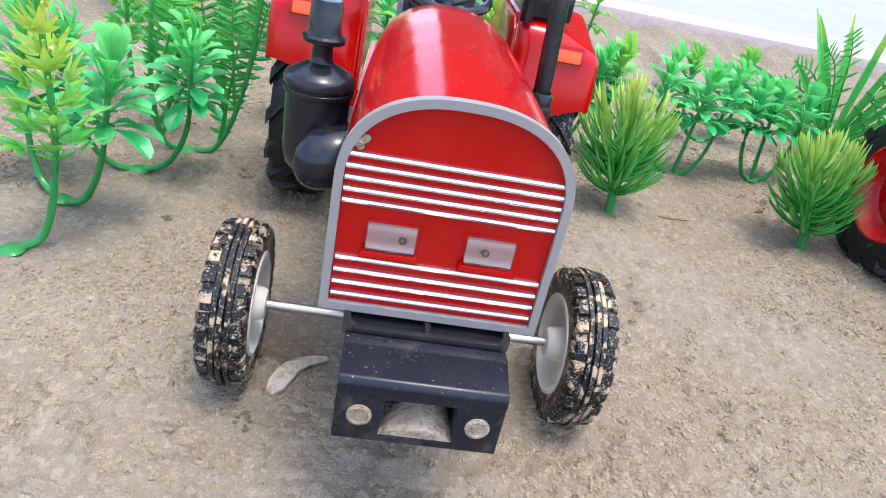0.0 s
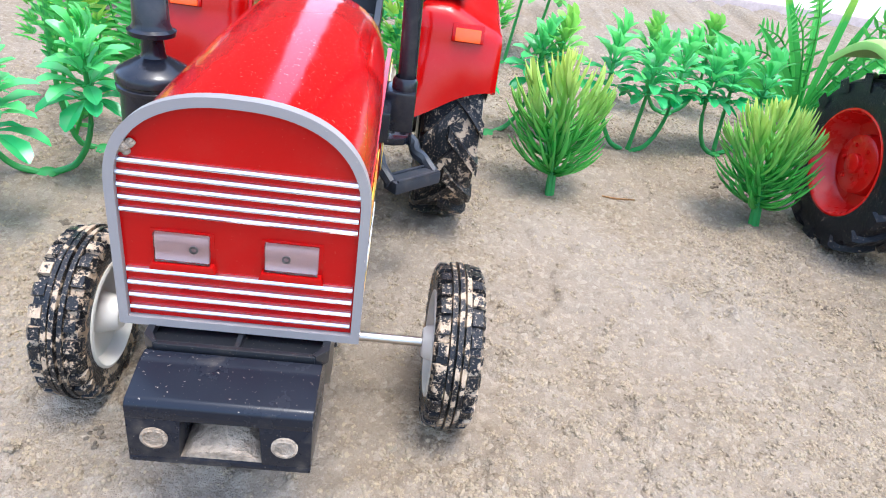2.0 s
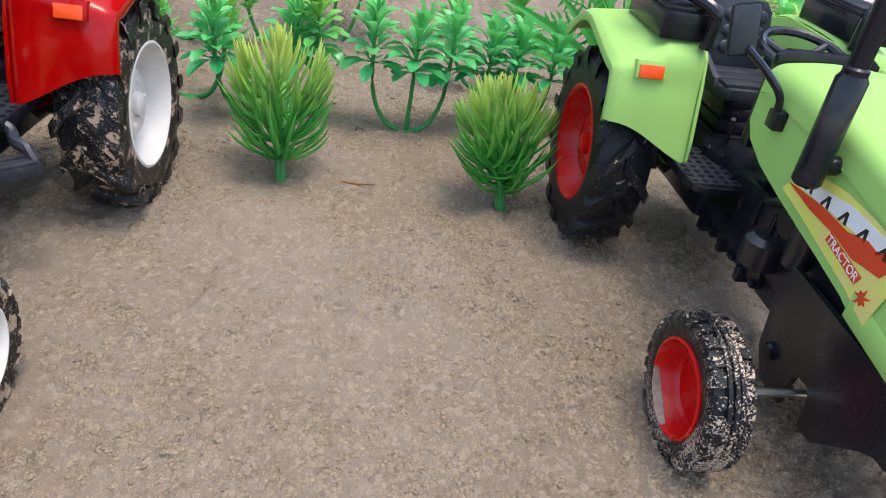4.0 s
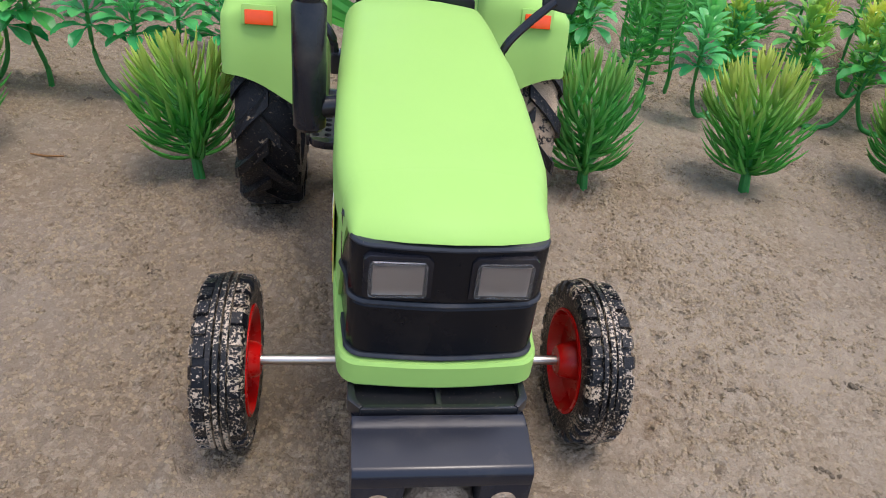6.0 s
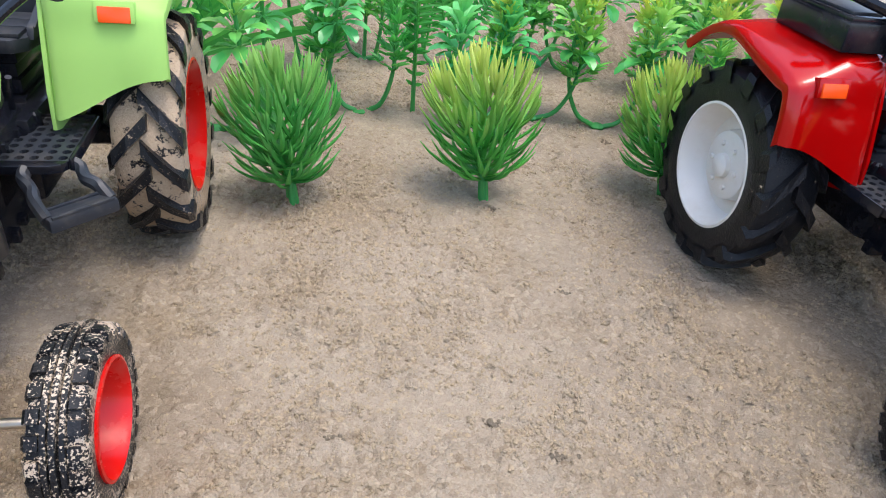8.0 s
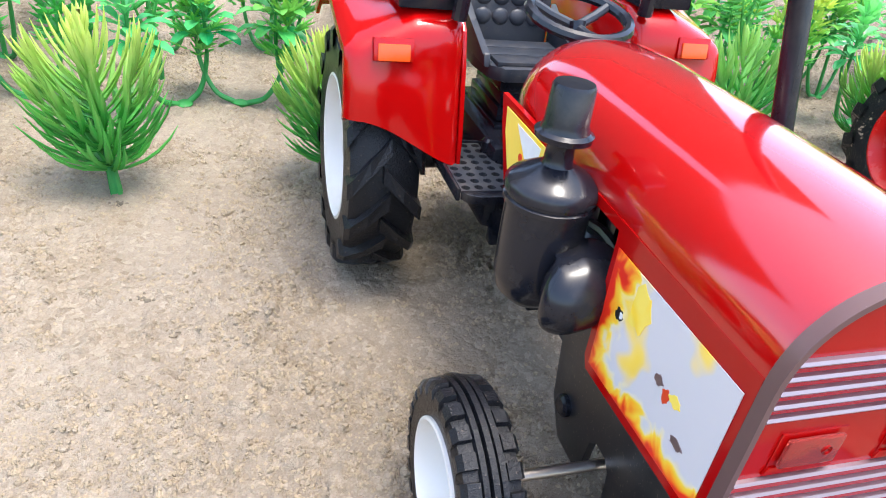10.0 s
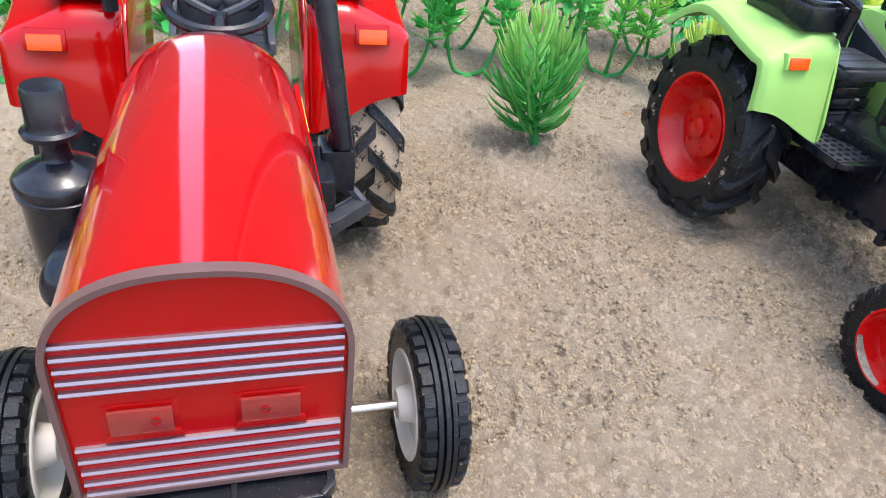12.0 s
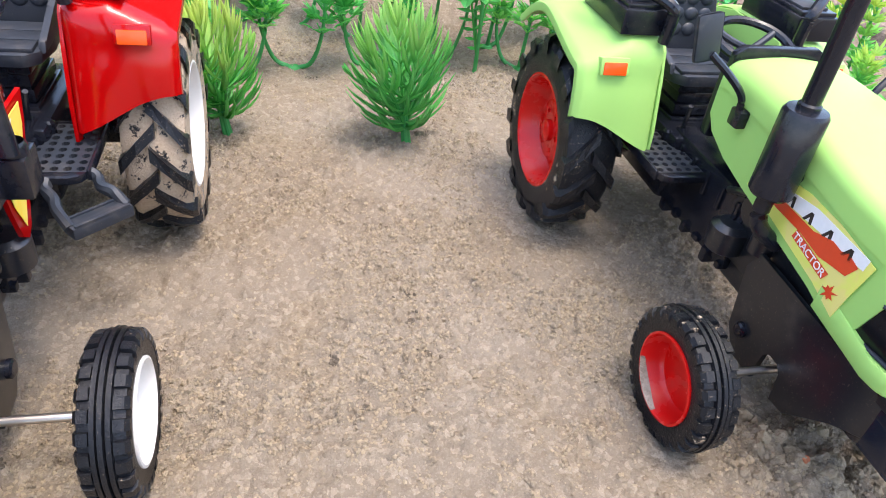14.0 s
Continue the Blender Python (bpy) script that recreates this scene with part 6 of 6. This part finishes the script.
def build_ground():
    def axis(a, b, step, far):
        core = list(np.arange(a, b + step / 2, step))
        out, d, p = [], step * 1.5, b
        while p < far:
            p += d
            d *= 1.35
            out.append(p)
        low, d, p = [], step * 1.5, a
        while p > -far:
            p -= d
            d *= 1.35
            low.append(p)
        return np.array(low[::-1] + core + out)
    xs, ys = axis(-0.22, 1.14, 0.0014, 60.0), axis(-0.03, 0.46, 0.0014, 60.0)
    gx, gy = np.meshgrid(xs, ys)
    gz = ground_height(gx, gy)
    nx, ny = len(xs), len(ys)
    co = np.stack([gx, gy, gz], -1).reshape(-1, 3)
    idx = np.arange(nx * ny).reshape(ny, nx)
    quads = np.stack([idx[:-1, :-1], idx[:-1, 1:], idx[1:, 1:], idx[1:, :-1]], -1).reshape(-1, 4)
    me = bpy.data.meshes.new("ground")
    me.vertices.add(len(co))
    me.vertices.foreach_set("co", co.ravel())
    me.loops.add(quads.size)
    me.loops.foreach_set("vertex_index", quads.ravel())
    me.polygons.add(len(quads))
    me.polygons.foreach_set("loop_start", np.arange(0, quads.size, 4))
    me.update(calc_edges=True)
    me.polygons.foreach_set("use_smooth", np.ones(len(quads), bool))
    me.materials.append(M_SAND)
    return tagged(new("ground", me), "pale brown sand, trodden and crumbly", "ground", kind="structure")


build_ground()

# pavement beyond the sand
bm = bmesh.new()
box(bm, (0.4, 5.88, 0.004), (24.0, 10.0, 0.05), 0.004)
part("pavement", bm, concrete_mat("pale_concrete", (0.34, 0.335, 0.335)))
tagged(bpy.data.objects["pavement"], "pale concrete paving beyond the sand", "pavement", kind="structure")
bm = bmesh.new()
box(bm, (0.4, 0.83, 0.006), (24.0, 0.09, 0.05), 0.006)
part("kerb", bm, concrete_mat("pinkish_kerb_stone", (0.55, 0.44, 0.40)))
tagged(bpy.data.objects["kerb"], "low pinkish kerb along the paving", "kerb", kind="structure")


# unseen walls added to darken bonnet reflections; the gap leaves a bright streak
def reflection_wall(name, x0, x1, y0, y1, h, label):
    bm = bmesh.new()
    box(bm, ((x0 + x1) / 2, (y0 + y1) / 2, h / 2 - 0.05), (x1 - x0, y1 - y0, h + 0.1), 0.01)
    tagged(part(name, bm, M_UNSEEN_WALL), label, "wall", kind="structure")


reflection_wall("wall_north_1", -9.0, -1.35, 7.0, 7.25, 8.0, "plain dark wall added out of view to shape bonnet reflections")
reflection_wall("wall_north_2", -0.30, 5.5, 7.0, 7.25, 8.0, "plain dark wall added out of view to shape bonnet reflections")

# crumbs of dry sand lying about
def lumps(name, label, px, py, r, seed, material, sink=0.25, full=False):
    """Small rounded lumps of sand set into the ground: a ring and a cap, with a second ring where full."""
    rs = np.random.RandomState(seed)
    n, k = len(px), 5
    pz = ground_height(px, py)
    a = np.arange(k) * 2 * np.pi / k + rs.uniform(0, 6.28, (n, 1))
    wob = rs.uniform(0.70, 1.25, (n, k))
    rings = [np.stack([np.cos(a) * wob, np.sin(a) * wob, np.full((n, k), -0.45)], -1)]
    if full:
        b = a + rs.uniform(0.2, 0.6, (n, 1))
        wob2 = wob * rs.uniform(0.65, 1.0, (n, k))
        rings.append(np.stack([np.cos(b) * wob2, np.sin(b) * wob2, rs.uniform(0.15, 0.60, (n, k))], -1))
    top = np.stack([rs.uniform(-0.3, 0.3, n), rs.uniform(-0.3, 0.3, n), rs.uniform(0.65, 1.05, n)], -1)[:, None, :]
    v = np.concatenate([*rings, top], 1) * r[:, None, None]
    v += np.stack([px, py, pz - r * sink], -1)[:, None, :]
    per, last = v.shape[1], v.shape[1] - 1
    tri = [(last - k + i, last - k + (i + 1) % k, last) for i in range(k)]
    if full:
        tri += [(i, (i + 1) % k, k + i) for i in range(k)] + [((i + 1) % k, k + (i + 1) % k, k + i) for i in range(k)]
    faces = (np.array(tri)[None] + per * np.arange(n)[:, None, None]).reshape(-1)
    me = bpy.data.meshes.new(name)
    me.vertices.add(n * per)
    me.vertices.foreach_set("co", v.ravel())
    me.loops.add(len(faces))
    me.loops.foreach_set("vertex_index", faces)
    me.polygons.add(len(faces) // 3)
    me.polygons.foreach_set("loop_start", np.arange(0, len(faces), 3))
    me.update(calc_edges=True)
    me.polygons.foreach_set("use_smooth", np.full(len(faces) // 3, not full))
    me.materials.append(material)
    return tagged(new(name, me), label, "sand", kind="stuff")


def strewn(count, seed, front, base, where):
    """Places of crumbs: thicker towards the front and in rough patches."""
    rs = np.random.RandomState(seed)
    px, py = rs.uniform(-0.22, 1.16, count), -0.01 + 0.44 * rs.uniform(0, 1, count) ** front
    keep = rs.uniform(0, 1, count) < base + where * np.clip(value_noise(px, py, 0.045, 21) - 0.42, 0, 1) + 0.5 * where * np.clip(value_noise(px, py, 0.012, 22) - 0.6, 0, 1)
    return px[keep], py[keep], rs.uniform(0, 1, count)[keep]


px, py, u = strewn(250000, 77, 1.20, 0.14, 2.0)
lumps("sand_crumbs", "fine loose crumbs of dry pale brown sand", px, py, 0.00036 + 0.00075 * u ** 2.4, 1, M_CRUMB, 0.0)
# crumbs that cling together in small rough clumps
rs = np.random.RandomState(90)
cx, cy, u = strewn(34000, 79, 1.15, 0.08, 2.1)
n_in = 7
px = np.repeat(cx, n_in) + rs.normal(0, 1, len(cx) * n_in) * np.repeat(0.0007 + 0.0016 * u ** 2, n_in)
py = np.repeat(cy, n_in) + rs.normal(0, 1, len(cx) * n_in) * np.repeat(0.0006 + 0.0012 * u ** 2, n_in)
lumps("sand_clumps", "rough clumps of crumbled dry sand", px, py, rs.uniform(0.00040, 0.00095, len(px)), 5, M_CRUMB, 0.0, True)
px, py, u = strewn(9000, 78, 1.05, 0.06, 1.8)
lumps("sand_clods", "small clods of dry brown sand", px, py, 0.0007 + 0.0010 * u ** 3, 2, M_CRUMB, 0.25, True)
rs = np.random.RandomState(91)
cx, cy = rs.uniform(-0.18, 1.10, 44), rs.uniform(0.0, 0.36, 44)
px, py = (np.repeat(cx, 12) + rs.normal(0, 0.0019, 528)), (np.repeat(cy, 12) + rs.normal(0, 0.0012, 528))
lumps("damp_clods", "scattered clods of darker damp sand", px, py, rs.uniform(0.0005, 0.0011, 528), 3, M_DAMP, 0.0, True)
px, py = rs.normal(0.922, 0.020, 900), rs.normal(0.058, 0.012, 900)
lumps("broken_sand", "heap of broken damp sand beside a front wheel", px, py, 0.0006 + 0.0026 * rs.uniform(0, 1, 900) ** 2.5, 4, M_CRUMB, 0.1, True)


# scrap of pale bark lying under the sandy red tractor
def scrap():
    bm = bmesh.new()
    secs = []
    for x, y, w in ((-0.0378, 0.0260, 0.0014), (-0.0366, 0.0288, 0.0030), (-0.0352, 0.0330, 0.0033), (-0.0334, 0.0372, 0.0027), (-0.0304, 0.0408, 0.0022), (-0.0268, 0.0430, 0.0017), (-0.0238, 0.0440, 0.0007)):
        z = 0.0016 + 0.0012 * math.sin((y - 0.026) * 120)
        secs.append([Vector((x - w * 0.8, y + w * 0.6, z)), Vector((x, y, z + 0.0005)), Vector((x + w * 0.8, y - w * 0.6, z)), Vector((x + w * 0.8, y - w * 0.6, z - 0.0008)), Vector((x - w * 0.8, y + w * 0.6, z - 0.0008))])
    loft(bm, secs)
    ob = part("bark_scrap", bm, M_SCRAP)
    tagged(ob, "curled pale scrap of bark lying on the sand", "scrap")


scrap()


def litter(name, label, category, outline, x, y, z, turn, thick, material):
    """A flat bit lying on the sand, cupped a little."""
    bm = bmesh.new()
    prism(bm, outline, "z", 0.0, thick, thick * 0.3)
    for v in bm.verts:
        v.co.z += 9.0 * (v.co.x ** 2) - 4.0 * (v.co.y ** 2)
    ob = part(name, bm, material)
    ob.matrix_basis = pose(x, y, float(ground_height(np.array([x]), np.array([y]))[0]) + z, 6, -5, turn)
    tagged(ob, label, category)


M_BROWNLEAF = rock_mat("dry_leaf_brown", (0.22, 0.10, 0.035), (0.42, 0.22, 0.08))
M_BRICKBIT = rock_mat("brick_red", (0.34, 0.10, 0.04), (0.55, 0.20, 0.09))
litter("leaf_scrap", "small dry orange-brown leaf scrap on the sand", "leaf", [(-0.0050, 0), (-0.002, 0.0016), (0.002, 0.0018), (0.0052, 0.0002), (0.002, -0.0014), (-0.002, -0.0013)], 0.8610, 0.3202, 0.0006, 20, 0.0004, M_BROWNLEAF)
litter("brick_chip", "small orange-red brick chip on the broken sand", "chip", [(-0.0016, -0.0008), (0.0004, -0.0014), (0.0018, -0.0002), (0.0008, 0.0012), (-0.0012, 0.0010)], 0.8998, 0.0542, 0.0002, 40, 0.0014, M_BRICKBIT)
litter("twig", "thin dry brown twig lying on the sand", "twig", [(-0.0085, -0.0004), (-0.002, -0.0006), (0.004, 0.0004), (0.0085, 0.0002), (0.0082, 0.0008), (0.0035, 0.0011), (-0.002, 0.0002), (-0.0085, 0.0002)], 0.1390, 0.2112, 0.0004, -12, 0.0007, M_BROWNLEAF)


# rough stones behind the plants
def stone(x, y, z, r, seed, flat):
    rnd = random.Random(seed)
    bm = bmesh.new()
    bmesh.ops.create_icosphere(bm, subdivisions=4, radius=1.0)
    ph = [rnd.uniform(0, 6) for _ in range(6)]
    for v in bm.verts:
        p = v.co.normalized()
        k = 1 + 0.16 * math.sin(3 * p.x + ph[0]) * math.cos(2.6 * p.y + ph[1]) + 0.10 * math.sin(7 * p.y + ph[2]) * math.sin(6 * p.z + ph[3]) + 0.05 * math.sin(15 * p.x + ph[4]) * math.sin(14 * p.z + ph[5])
        v.co = Vector((p.x * r * 1.5, p.y * r, p.z * r * flat)) * k
    ob = part("stone", bm, M_ROCK)
    ob.matrix_basis = pose(x, y, z, 0, 0, rnd.uniform(-30, 30))
    tagged(ob, "rough brown stone behind the plants", "stone", "stones along the sand's edge")


for k, (sx, sy, sr) in enumerate(((1.215, 0.500, 0.040), (1.320, 0.560, 0.060), (1.130, 0.540, 0.028), (1.02, 0.545, 0.022))):
    stone(sx, sy, sr * 0.35, sr, 40 + k, 0.75)
